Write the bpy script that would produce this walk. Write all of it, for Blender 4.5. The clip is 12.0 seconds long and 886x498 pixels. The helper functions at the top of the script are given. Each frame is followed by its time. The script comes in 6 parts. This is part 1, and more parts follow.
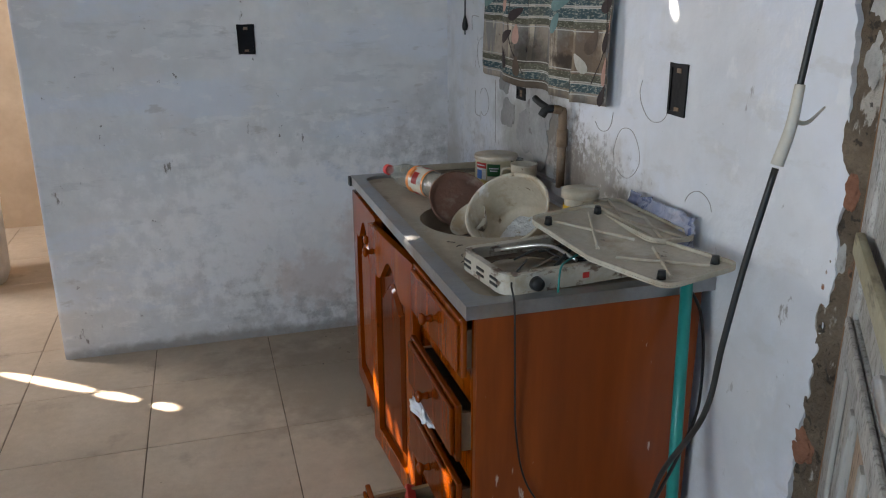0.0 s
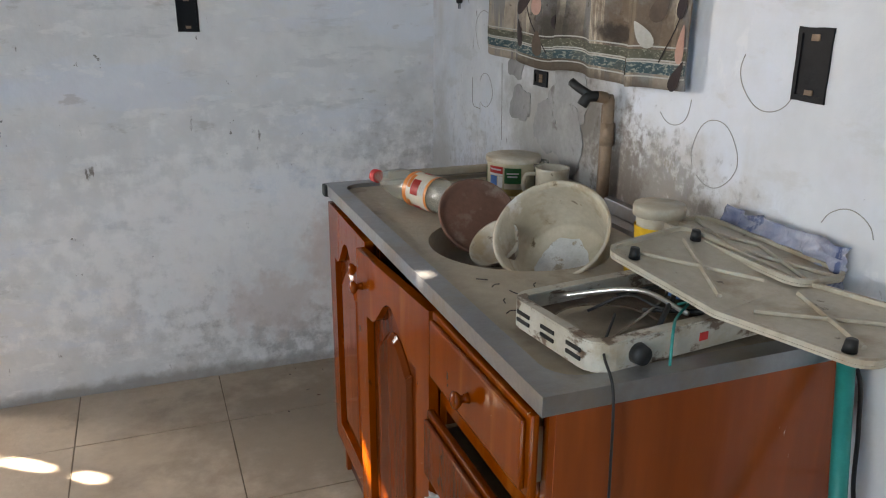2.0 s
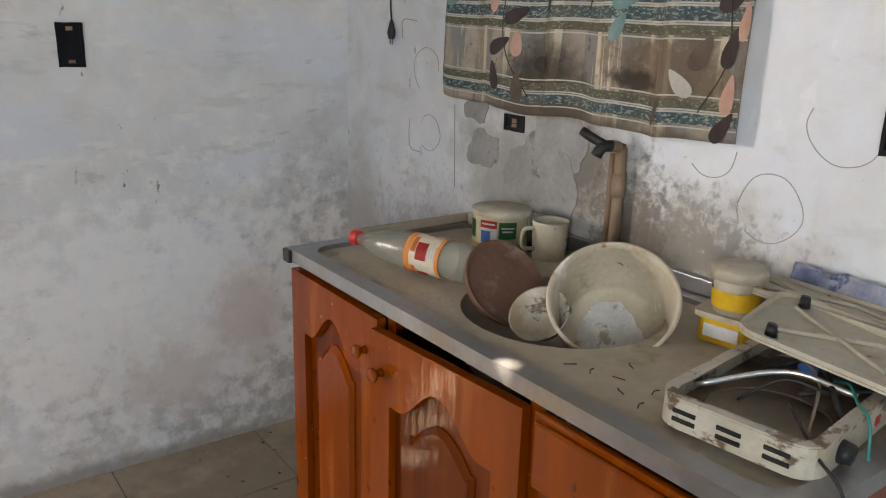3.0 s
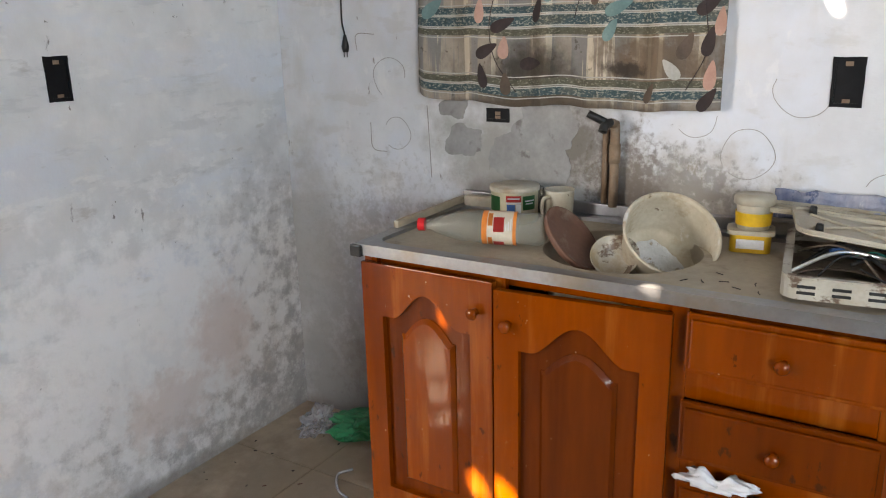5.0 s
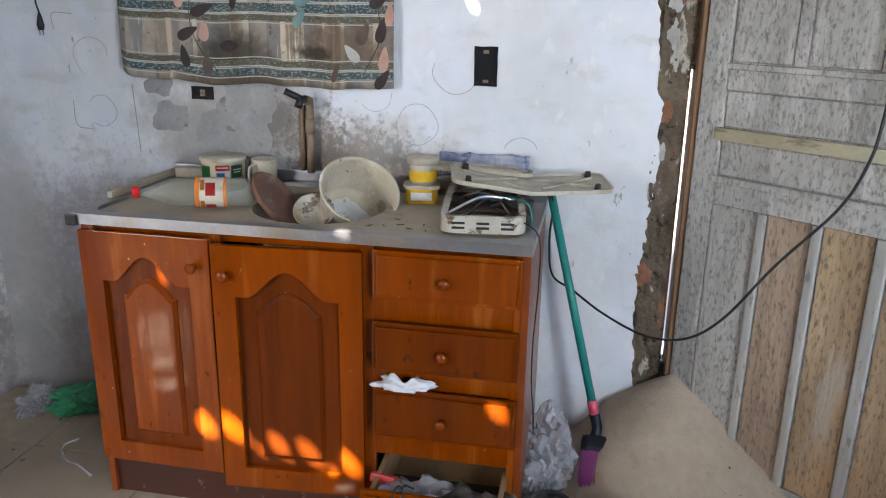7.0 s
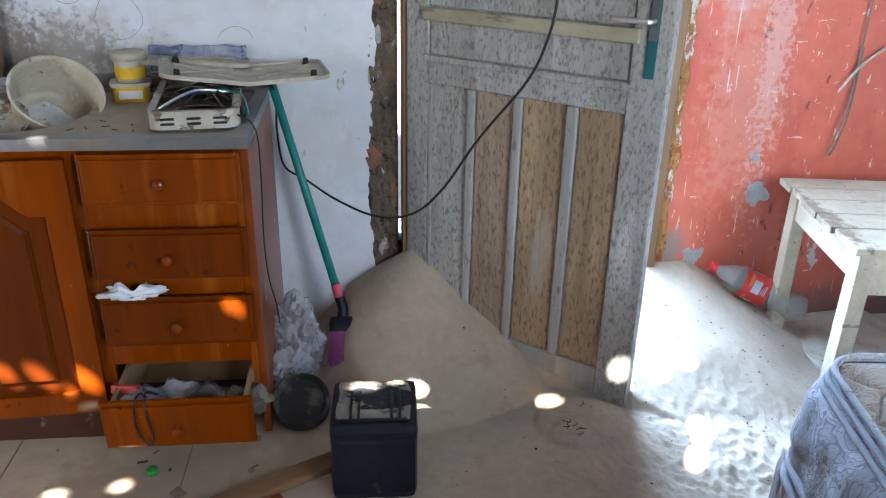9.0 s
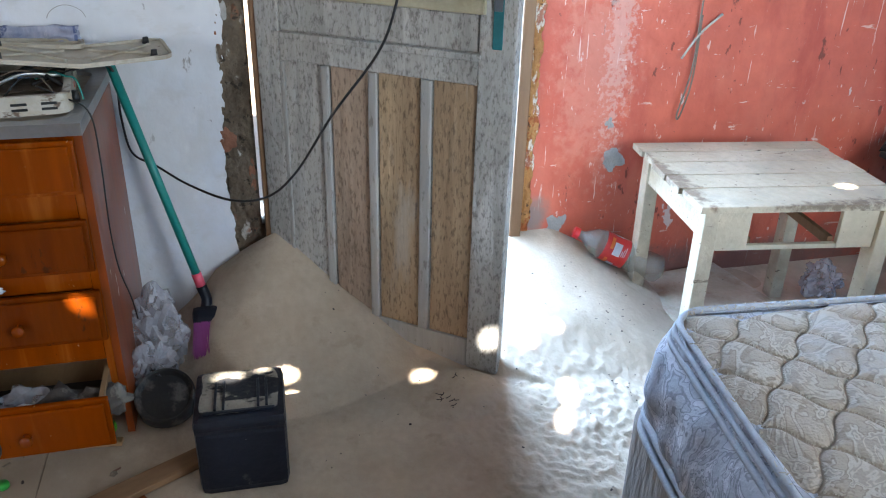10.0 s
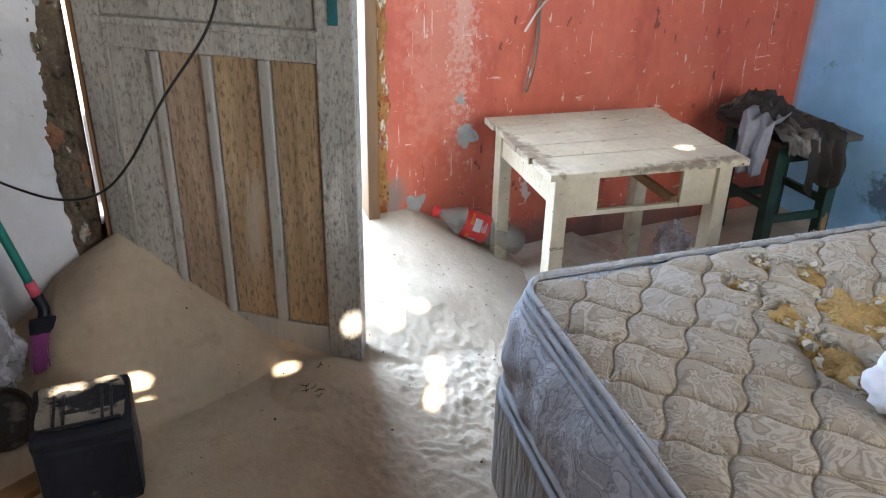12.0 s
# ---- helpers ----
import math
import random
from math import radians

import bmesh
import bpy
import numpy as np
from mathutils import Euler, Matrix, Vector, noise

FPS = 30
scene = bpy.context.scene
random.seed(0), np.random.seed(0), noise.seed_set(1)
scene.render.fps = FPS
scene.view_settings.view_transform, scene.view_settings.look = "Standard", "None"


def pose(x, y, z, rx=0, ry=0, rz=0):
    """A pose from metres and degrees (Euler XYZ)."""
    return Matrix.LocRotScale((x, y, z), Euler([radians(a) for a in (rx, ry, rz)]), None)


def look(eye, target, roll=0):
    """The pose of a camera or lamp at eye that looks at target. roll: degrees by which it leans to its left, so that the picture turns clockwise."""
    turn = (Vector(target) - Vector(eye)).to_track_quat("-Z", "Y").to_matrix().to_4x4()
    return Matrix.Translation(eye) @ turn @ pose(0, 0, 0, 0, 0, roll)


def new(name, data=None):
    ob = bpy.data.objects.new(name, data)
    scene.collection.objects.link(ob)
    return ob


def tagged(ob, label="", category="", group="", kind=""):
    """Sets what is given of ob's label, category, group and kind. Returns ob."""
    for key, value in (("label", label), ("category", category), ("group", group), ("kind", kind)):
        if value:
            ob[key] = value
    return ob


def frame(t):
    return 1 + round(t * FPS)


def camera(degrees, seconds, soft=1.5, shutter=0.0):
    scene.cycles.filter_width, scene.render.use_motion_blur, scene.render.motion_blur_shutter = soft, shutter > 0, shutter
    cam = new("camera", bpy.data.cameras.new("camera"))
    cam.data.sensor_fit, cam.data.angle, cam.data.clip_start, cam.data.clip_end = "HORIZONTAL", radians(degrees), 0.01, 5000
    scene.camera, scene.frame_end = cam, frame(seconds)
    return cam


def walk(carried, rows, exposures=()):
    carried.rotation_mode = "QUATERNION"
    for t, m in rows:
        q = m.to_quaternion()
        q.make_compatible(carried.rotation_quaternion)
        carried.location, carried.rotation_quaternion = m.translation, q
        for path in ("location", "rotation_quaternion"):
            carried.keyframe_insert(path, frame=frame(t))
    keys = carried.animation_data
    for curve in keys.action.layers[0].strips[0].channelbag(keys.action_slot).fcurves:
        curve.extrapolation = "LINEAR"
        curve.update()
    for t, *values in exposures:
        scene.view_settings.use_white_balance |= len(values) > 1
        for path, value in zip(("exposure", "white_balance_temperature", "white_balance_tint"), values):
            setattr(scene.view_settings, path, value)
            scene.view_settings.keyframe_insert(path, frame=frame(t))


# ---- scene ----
cam = camera(58.7, 12.0, soft=1.1)
PATH = [
    (0, (-0.011, -0.006, 1.406), (0.539, 1.816, 0.792), -0.2),
    (0.5, (-0.044, 0.019, 1.397), (0.502, 1.852, 0.812), -0.1),
    (1, (-0.044, 0.033, 1.379), (0.513, 1.866, 0.804), -0.2),
    (1.5, (-0.036, 0.155, 1.342), (0.589, 1.958, 0.742), 0.0),
    (2, (0.014, 0.553, 1.311), (0.688, 2.331, 0.691), 0.3),
    (2.5, (-0.086, 0.781, 1.337), (0.744, 2.502, 0.745), 1.5),
    (3, (-0.286, 0.962, 1.336), (0.856, 2.505, 0.776), 1.7),
    (3.2, (-0.393, 1.061, 1.34), (0.895, 2.482, 0.774), 2.0),
    (4.8, (-1.001, 1.376, 1.367), (0.55, 2.51, 0.811), -1.4),
    (5, (-1.038, 1.337, 1.355), (0.593, 2.356, 0.806), -1.4),
    (5.5, (-1.147, 1.203, 1.351), (0.617, 1.962, 0.791), -0.7),
    (6, (-1.231, 1.163, 1.363), (0.605, 1.708, 0.787), 0.8),
    (6.5, (-1.308, 1.188, 1.366), (0.547, 1.651, 0.781), 1.0),
    (6.7, (-1.318, 1.2, 1.366), (0.547, 1.617, 0.776), 1.0),
    (8.3, (-1.348, 1.083, 1.366), (0.538, 1.151, 0.702), 0.5),
    (8.5, (-1.347, 1.087, 1.361), (0.511, 1.07, 0.622), 0.5),
    (9, (-1.352, 1.043, 1.359), (0.46, 0.851, 0.536), 1.1),
    (9.5, (-1.344, 1.0, 1.348), (0.424, 0.606, 0.498), 1.7),
    (10, (-1.346, 0.975, 1.349), (0.395, 0.507, 0.482), 1.5),
    (10.5, (-1.34, 0.951, 1.344), (0.375, 0.41, 0.469), 1.1),
    (11, (-1.35, 0.903, 1.341), (0.304, 0.197, 0.466), 1.1),
    (11.5, (-1.345, 0.889, 1.32), (0.291, 0.149, 0.441), 1.1),
    (12, (-1.344, 0.899, 1.309), (0.289, 0.153, 0.428), 1.3),
]
walk(cam, [(t, look(eye, target, roll)) for t, eye, target, roll in PATH], exposures=[(0.0, 3.27, 6800, 12), (0.5, 3.58, 6750, 12), (1.0, 3.53, 6700, 12), (1.5, 3.63, 6850, 12), (3.0, 3.76, 7700, 14), (5.0, 4.0, 7400, 14), (5.5, 3.82, 7700, 15), (6.0, 3.95, 6650, 13), (6.5, 3.98, 6700, 13), (8.5, 3.65, 6250, 11), (9.5, 3.55, 6350, 11), (10.0, 3.55, 6400, 11), (11.0, 3.33, 7400, 15), (12.0, 3.22, 7600, 16)])


# ---- light ----
SUN = Vector((0.55, -0.30, -0.78)).normalized()      # the way sunlight travels
sun = new("sun", bpy.data.lights.new("sun", "SUN"))
sun.data.energy, sun.data.angle, sun.data.color = 5.0, radians(0.53), (1.0, 0.93, 0.82)
sun.matrix_world = look((0, 0, 9), Vector((0, 0, 9)) + SUN)
world = bpy.data.worlds.new("sky")
scene.world = world
world.use_nodes = True
sky = world.node_tree.nodes.new("ShaderNodeTexSky")
sky.sky_type, sky.sun_disc = "NISHITA", False
sky.sun_elevation = math.asin(-SUN.z)
sky.sun_rotation = math.atan2(-SUN.x, -SUN.y)
background = world.node_tree.nodes["Background"]
background.inputs["Strength"].default_value = 0.05
world.node_tree.links.new(sky.outputs["Color"], background.inputs["Color"])
CEILING = 2.55
WALL_X, LEFT_Y, SOUTH_Y, WEST_X = 0.985, 3.22, -1.745, -2.7


def daylight(name, m, w, h, watts, color):
    ob = new(name, bpy.data.lights.new(name, "AREA"))
    ob.data.shape, ob.data.size, ob.data.size_y = "RECTANGLE", w, h
    ob.data.energy, ob.data.color = watts, color
    ob.matrix_world = m
    return ob


# fill lights added at unseen west openings, and daylight in the doorway of the east wall
daylight("west_window_daylight", look((WEST_X - 0.02, -0.72, 1.45), (0.3, -0.3, 0.8)), 1.0, 1.25, 6.5, (0.81, 0.92, 1.0))
daylight("back_room_window_daylight", look((WEST_X - 0.02, 4.35, 1.5), (0, 4.0, 0.6)), 0.85, 1.1, 6.0, (0.95, 0.97, 1.0))
daylight("east_doorway_daylight", look((1.22, 0.52, 1.15), (0, 0.52, 0.75)), 0.8, 1.8, 18, (0.42, 0.65, 1.0))


# ---- materials ----
def ramp(nt, factor, stops):
    node = nt.nodes.new("ShaderNodeValToRGB")
    while len(node.color_ramp.elements) < len(stops):
        node.color_ramp.elements.new(0.5)
    for e, (p, c) in zip(node.color_ramp.elements, stops):
        e.position, e.color = p, (*c, 1) if len(c) == 3 else (c[0], c[0], c[0], 1)
    nt.links.new(factor, node.inputs[0])
    return node.outputs[0]


def mixed(nt, factor, a, b):
    node = nt.nodes.new("ShaderNodeMix")
    node.data_type = "RGBA"
    for socket, value in ((node.inputs[0], factor), (node.inputs[6], a), (node.inputs[7], b)):
        if isinstance(value, (float, int)):
            socket.default_value = value
        elif isinstance(value, tuple):
            socket.default_value = (*value, 1)
        else:
            nt.links.new(value, socket)
    return node.outputs[2]


def noise_of(nt, coords, scale, detail=4.0, stretch=(1, 1, 1), rough=0.55, twist=0.0):
    mapping = nt.nodes.new("ShaderNodeMapping")
    mapping.inputs["Scale"].default_value = stretch
    nt.links.new(coords, mapping.inputs[0])
    node = nt.nodes.new("ShaderNodeTexNoise")
    node.inputs["Scale"].default_value, node.inputs["Detail"].default_value = scale, detail
    node.inputs["Roughness"].default_value, node.inputs["Distortion"].default_value = rough, twist
    nt.links.new(mapping.outputs[0], node.inputs[0])
    return node.outputs[0]


def surface(name, dark, light, scale=4.0, rough=0.6, rough_var=0.1, bump=0.2, bump_scale=60.0, stretch=(1, 1, 1), marks=(), metal=0.0,
            vary=0.0, local=False, coat=0.0, alpha=1.0, transmission=0.0, depth=0.01, ior=1.45, zones=(), spec=0.5):
    """A painted, worn surface: two base colours mixed by noise, then marks (colour, scale, from, to, stretch, strength)
    and stains and patches with a place (centre, radii, colour, noise scale, raggedness, strength)."""
    m = bpy.data.materials.new(name)
    m.use_nodes = True
    nt = m.node_tree
    p = nt.nodes["Principled BSDF"]
    if local:
        coords = nt.nodes.new("ShaderNodeTexCoord").outputs["Object"]
    else:
        coords = nt.nodes.new("ShaderNodeNewGeometry").outputs["Position"]
    n1 = noise_of(nt, coords, scale, 5.0, stretch)
    color = ramp(nt, n1, [(0.3, dark), (0.7, light)])
    fine = noise_of(nt, coords, scale * 9, 3.0, stretch)
    color = mixed(nt, ramp(nt, fine, [(0.35, (0.22,)), (0.65, (0.0,))]), color, tuple(c * 0.72 for c in dark))
    for mark in marks:
        c, s, lo, hi, st, strength, *twist = mark
        f = ramp(nt, noise_of(nt, coords, s, 2.0 if twist else 6.0, st, 0.62, twist[0] if twist else 0.0), [(lo, (0.0,)), (hi, (strength,))])
        color = mixed(nt, f, color, c)
    for centre, radii, c, s, rag, strength in zones:
        off = nt.nodes.new("ShaderNodeVectorMath")
        off.operation = "SUBTRACT"
        off.inputs[1].default_value = centre
        nt.links.new(coords, off.inputs[0])
        unit = nt.nodes.new("ShaderNodeVectorMath")
        unit.operation = "DIVIDE"
        unit.inputs[1].default_value = radii
        nt.links.new(off.outputs[0], unit.inputs[0])
        far = nt.nodes.new("ShaderNodeVectorMath")
        far.operation = "LENGTH"
        nt.links.new(unit.outputs[0], far.inputs[0])
        sum_ = nt.nodes.new("ShaderNodeMath")
        sum_.operation = "MULTIPLY_ADD"
        nt.links.new(noise_of(nt, coords, s, 7.0, (1, 1, 1), 0.65), sum_.inputs[0])
        sum_.inputs[1].default_value = -rag
        nt.links.new(far.outputs["Value"], sum_.inputs[2])
        soft = nt.nodes.new("ShaderNodeMapRange")
        soft.interpolation_type = "SMOOTHSTEP"
        for key, value in (("From Min", 0.35 - 0.5 * rag), ("From Max", 1.0 - 0.5 * rag), ("To Min", strength), ("To Max", 0.0)):
            soft.inputs[key].default_value = value
        nt.links.new(sum_.outputs[0], soft.inputs[0])
        f = soft.outputs[0]
        color = mixed(nt, f, color, c)
    if vary:
        info = nt.nodes.new("ShaderNodeObjectInfo")
        f = ramp(nt, info.outputs["Random"], [(0.0, (0.0,)), (1.0, (vary,))])
        color = mixed(nt, f, color, tuple(c * 0.45 for c in dark))
    nt.links.new(color, p.inputs["Base Color"])
    p.inputs["Metallic"].default_value = metal
    r = nt.nodes.new("ShaderNodeMapRange")
    r.inputs["To Min"].default_value, r.inputs["To Max"].default_value = max(rough - rough_var, 0.03), min(rough + rough_var, 1.0)
    nt.links.new(n1, r.inputs[0])
    nt.links.new(r.outputs[0], p.inputs["Roughness"])
    p.inputs["Specular IOR Level"].default_value = spec
    p.inputs["Coat Weight"].default_value = coat
    p.inputs["Coat Roughness"].default_value = 0.07
    p.inputs["Alpha"].default_value = alpha
    p.inputs["Transmission Weight"].default_value = transmission
    p.inputs["IOR"].default_value = ior
    if bump:
        b = nt.nodes.new("ShaderNodeBump")
        b.inputs["Strength"].default_value, b.inputs["Distance"].default_value = bump, depth
        nt.links.new(noise_of(nt, coords, bump_scale, 6.0, stretch), b.inputs["Height"])
        nt.links.new(b.outputs[0], p.inputs["Normal"])
        nt.links.new(b.outputs[0], p.inputs["Coat Normal"])
    return m


W = (1, 1, 1)
plaster = surface("white_plaster", (0.60, 0.61, 0.635), (0.76, 0.77, 0.79), 1.3, 0.75, 0.1, 0.5, 14, marks=[
    ((0.44, 0.44, 0.45), 1.9, 0.55, 0.90, (1, 1, 0.8), 0.5), ((0.18, 0.16, 0.14), 24, 0.67, 0.71, (1, 1, 0.45), 0.8),
    ((0.50, 0.47, 0.43), 9, 0.58, 0.76, (1, 1, 0.25), 0.5), ((0.66, 0.70, 0.79), 2.4, 0.48, 0.60, W, 0.55), ((0.52, 0.51, 0.50), 8, 0.58, 0.64, (1, 0.6, 1.6), 0.45),
    ((0.80, 0.79, 0.78), 13, 0.60, 0.66, (1, 1, 0.6), 0.3), ((0.14, 0.12, 0.10), 60, 0.71, 0.74, W, 0.7)], zones=[
    ((0.985, 2.30, 0.99), (0.3, 0.42, 0.26), (0.27, 0.25, 0.225), 9, 1.1, 0.85), ((0.985, 1.85, 0.89), (0.3, 0.34, 0.18), (0.36, 0.31, 0.25), 12, 1.5, 0.7),
    ((0.985, 1.92, 0.92), (0.3, 0.26, 0.14), (0.10, 0.08, 0.06), 40, 3.2, 0.5),
    ((0.985, 2.02, 0.92), (0.3, 0.12, 0.20), (0.14, 0.105, 0.08), 40, 2.4, 0.6), ((0.985, 2.17, 1.03), (0.3, 0.12, 0.12), (0.10, 0.08, 0.06), 26, 2.2, 0.7),
    ((0.985, 1.55, 0.86), (0.3, 0.35, 0.07), (0.42, 0.37, 0.33), 12, 1.0, 0.6), ((0.985, 1.30, 0.55), (0.3, 0.30, 0.5), (0.58, 0.57, 0.56), 14, 2.2, 0.5),
    ((0.985, 2.95, 0.05), (0.4, 0.6, 0.42), (0.30, 0.27, 0.24), 8, 1.4, 0.75), ((0.985, 2.80, 0.45), (0.4, 0.45, 0.5), (0.20, 0.17, 0.145), 38, 3.0, 0.3),
    ((0.985, 3.14, 0.55), (0.3, 0.20, 0.60), (0.40, 0.385, 0.37), 7, 1.2, 0.8)])
# damp greys the corner; the last zone is a darker band along the floor
plaster_damp = surface("damp_plaster", (0.60, 0.595, 0.59), (0.78, 0.775, 0.765), 1.4, 0.8, 0.1, 0.5, 10, marks=[
    ((0.50, 0.50, 0.50), 2.2, 0.52, 0.85, (1, 1, 0.7), 0.5), ((0.15, 0.13, 0.11), 21, 0.68, 0.72, (1, 1, 0.4), 0.85),
    ((0.82, 0.81, 0.79), 4, 0.58, 0.80, W, 0.5), ((0.66, 0.70, 0.78), 2.6, 0.50, 0.60, (0.6, 1, 1.6), 0.5), ((0.52, 0.52, 0.52), 7, 0.57, 0.63, (0.5, 1, 2.0), 0.5),
    ((0.82, 0.81, 0.79), 11, 0.60, 0.65, (0.6, 1, 1.5), 0.4), ((0.38, 0.34, 0.30), 15, 0.64, 0.70, (0.5, 1, 1.2), 0.4), ((0.10, 0.085, 0.07), 34, 0.69, 0.72, (0.7, 1, 0.6), 0.8)], zones=[
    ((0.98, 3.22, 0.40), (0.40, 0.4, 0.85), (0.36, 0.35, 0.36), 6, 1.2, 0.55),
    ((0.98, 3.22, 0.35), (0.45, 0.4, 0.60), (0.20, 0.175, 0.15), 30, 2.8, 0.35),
    ((0.45, 3.22, 0.18), (0.75, 0.4, 0.42), (0.50, 0.465, 0.43), 7, 1.5, 0.6),
    ((0.55, 3.22, 0.30), (0.45, 0.4, 0.25), (0.70, 0.62, 0.55), 13, 1.7, 0.7),
    ((0.60, 3.22, 0.22), (0.60, 0.4, 0.34), (0.29, 0.28, 0.275), 24, 2.8, 0.6), ((0.35, 3.22, 0.45), (0.9, 0.4, 0.5), (0.84, 0.83, 0.82), 17, 2.6, 0.7),
    ((0.62, 3.22, 0.42), (0.16, 0.4, 0.22), (0.60, 0.50, 0.46), 18, 1.4, 0.75), ((0.38, 3.22, 0.24), (0.22, 0.4, 0.16), (0.60, 0.51, 0.47), 20, 1.8, 0.7),
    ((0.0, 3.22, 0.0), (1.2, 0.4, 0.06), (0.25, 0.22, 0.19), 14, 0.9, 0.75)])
bare_render = surface("bare_cement_render", (0.22, 0.215, 0.21), (0.38, 0.37, 0.36), 7, 0.9, 0.05, 0.5, 40, marks=[((0.10, 0.08, 0.07), 22, 0.6, 0.7, W, 0.6)])
masonry = surface("broken_masonry", (0.085, 0.062, 0.042), (0.20, 0.155, 0.11), 9, 0.95, 0.05, 1.0, 26, depth=0.03, marks=[
    ((0.50, 0.47, 0.42), 16, 0.58, 0.62, (1, 1, 0.4), 0.75), ((0.28, 0.10, 0.05), 7, 0.60, 0.66, W, 0.75), ((0.03, 0.024, 0.018), 34, 0.60, 0.64, W, 0.85)])
crumble = surface("crumbling_jamb_edge", (0.36, 0.15, 0.045), (0.56, 0.29, 0.10), 14, 0.9, 0.05, 1.0, 40, depth=0.02, marks=[
    ((0.74, 0.68, 0.58), 18, 0.54, 0.57, (1, 1, 0.4), 0.9), ((0.34, 0.075, 0.02), 14, 0.56, 0.60, W, 0.85), ((0.07, 0.04, 0.025), 30, 0.61, 0.64, W, 0.85)])
mortar_mat = surface("pale_mortar", (0.30, 0.29, 0.27), (0.46, 0.45, 0.43), 16, 0.9, 0.05, 0.8, 40)
brick_bit = surface("broken_brick", (0.20, 0.085, 0.05), (0.32, 0.15, 0.09), 20, 0.9, 0.05, 0.7, 50)
# its zones are paler near the door and darker along the floor
red_paint = surface("worn_red_paint", (0.46, 0.085, 0.048), (0.64, 0.145, 0.085), 1.8, 0.45, 0.12, 0.5, 22, marks=[
    ((0.60, 0.26, 0.18), 2.4, 0.52, 0.75, (1, 1, 0.6), 0.35), ((0.74, 0.60, 0.52), 24, 0.65, 0.67, (1, 2.6, 0.16), 0.75), ((0.74, 0.60, 0.52), 28, 0.665, 0.685, (1, 0.35, 1.8), 0.65),
    ((0.72, 0.58, 0.50), 34, 0.66, 0.68, (1, 1.2, 0.5), 0.7), ((0.42, 0.07, 0.045), 5, 0.55, 0.66, (1, 1, 0.35), 0.6),
    ((0.60, 0.53, 0.49), 9, 0.665, 0.68, (1, 1, 0.6), 0.85), ((0.10, 0.03, 0.02), 26, 0.655, 0.68, (1, 1, 0.4), 0.75), ((0.16, 0.05, 0.035), 60, 0.68, 0.70, W, 0.8)], zones=[
    ((0.985, -0.22, 0.95), (0.2, 0.055, 0.55), (0.62, 0.48, 0.42), 55, 4.6, 0.4), ((0.985, -0.14, 0.78), (0.2, 0.16, 0.42), (0.62, 0.28, 0.20), 26, 2.8, 0.35),
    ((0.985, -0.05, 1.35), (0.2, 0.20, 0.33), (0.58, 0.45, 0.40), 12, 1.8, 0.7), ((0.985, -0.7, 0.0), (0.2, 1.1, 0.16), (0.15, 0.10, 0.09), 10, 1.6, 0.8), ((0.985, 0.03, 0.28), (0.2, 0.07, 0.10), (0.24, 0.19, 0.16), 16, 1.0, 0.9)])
# its zones are dark specks low down and a brownish strip along the corner
blue_paint = surface("worn_blue_paint", (0.20, 0.47, 0.74), (0.32, 0.60, 0.84), 2.0, 0.5, 0.12, 0.4, 18, marks=[
    ((0.10, 0.20, 0.30), 9, 0.67, 0.72, (1, 1, 0.7), 0.6), ((0.48, 0.66, 0.80), 5, 0.60, 0.70, W, 0.6), ((0.05, 0.06, 0.08), 40, 0.70, 0.72, (1, 1, 0.6), 0.8)], zones=[
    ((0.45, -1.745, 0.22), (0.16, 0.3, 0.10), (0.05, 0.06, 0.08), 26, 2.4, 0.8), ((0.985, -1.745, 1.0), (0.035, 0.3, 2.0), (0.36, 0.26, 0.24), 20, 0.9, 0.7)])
tan_paint = surface("tan_wall", (0.36, 0.25, 0.16), (0.48, 0.36, 0.25), 2, 0.8, 0.1, 0.3, 20)
roof_mat = surface("roof_board", (0.30, 0.28, 0.26), (0.42, 0.40, 0.37), 2, 0.85)
tile_mat = surface("dusty_floor_tile", (0.43, 0.335, 0.245), (0.57, 0.46, 0.35), 3, 0.55, 0.15, 0.15, 60, vary=0.12, marks=[
    ((0.22, 0.17, 0.12), 4, 0.60, 0.72, W, 0.6), ((0.14, 0.11, 0.08), 45, 0.70, 0.74, W, 0.8)], zones=[
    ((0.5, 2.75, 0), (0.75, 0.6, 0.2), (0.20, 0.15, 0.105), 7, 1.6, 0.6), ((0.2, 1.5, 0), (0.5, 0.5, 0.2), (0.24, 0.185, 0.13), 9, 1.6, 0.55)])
grout = surface("dark_grout", (0.13, 0.10, 0.07), (0.28, 0.22, 0.16), 12, 0.95)
sand_mat = surface("fine_beach_sand", (0.40, 0.315, 0.23), (0.50, 0.405, 0.305), 5, 0.95, 0.03, 0.35, 120, marks=[
    ((0.33, 0.255, 0.18), 3, 0.54, 0.72, W, 0.6), ((0.28, 0.21, 0.145), 14, 0.58, 0.70, W, 0.45), ((0.10, 0.07, 0.05), 55, 0.74, 0.76, W, 0.85)])
varnish = surface("orange_varnished_wood", (0.160, 0.026, 0.0004), (0.270, 0.050, 0.0008), 7, 0.5, 0.08, 0.10, 26, stretch=(1, 1, 0.12), coat=0.75, spec=0.0, marks=[
    ((0.10, 0.018, 0.003), 5, 0.52, 0.70, (1, 1, 0.10), 0.7), ((0.34, 0.10, 0.014), 11, 0.58, 0.70, (1, 1, 0.08), 0.6), ((0.46, 0.32, 0.20), 50, 0.69, 0.72, W, 0.6), ((0.045, 0.012, 0.004), 34, 0.65, 0.68, (1, 1, 0.5), 0.7)])
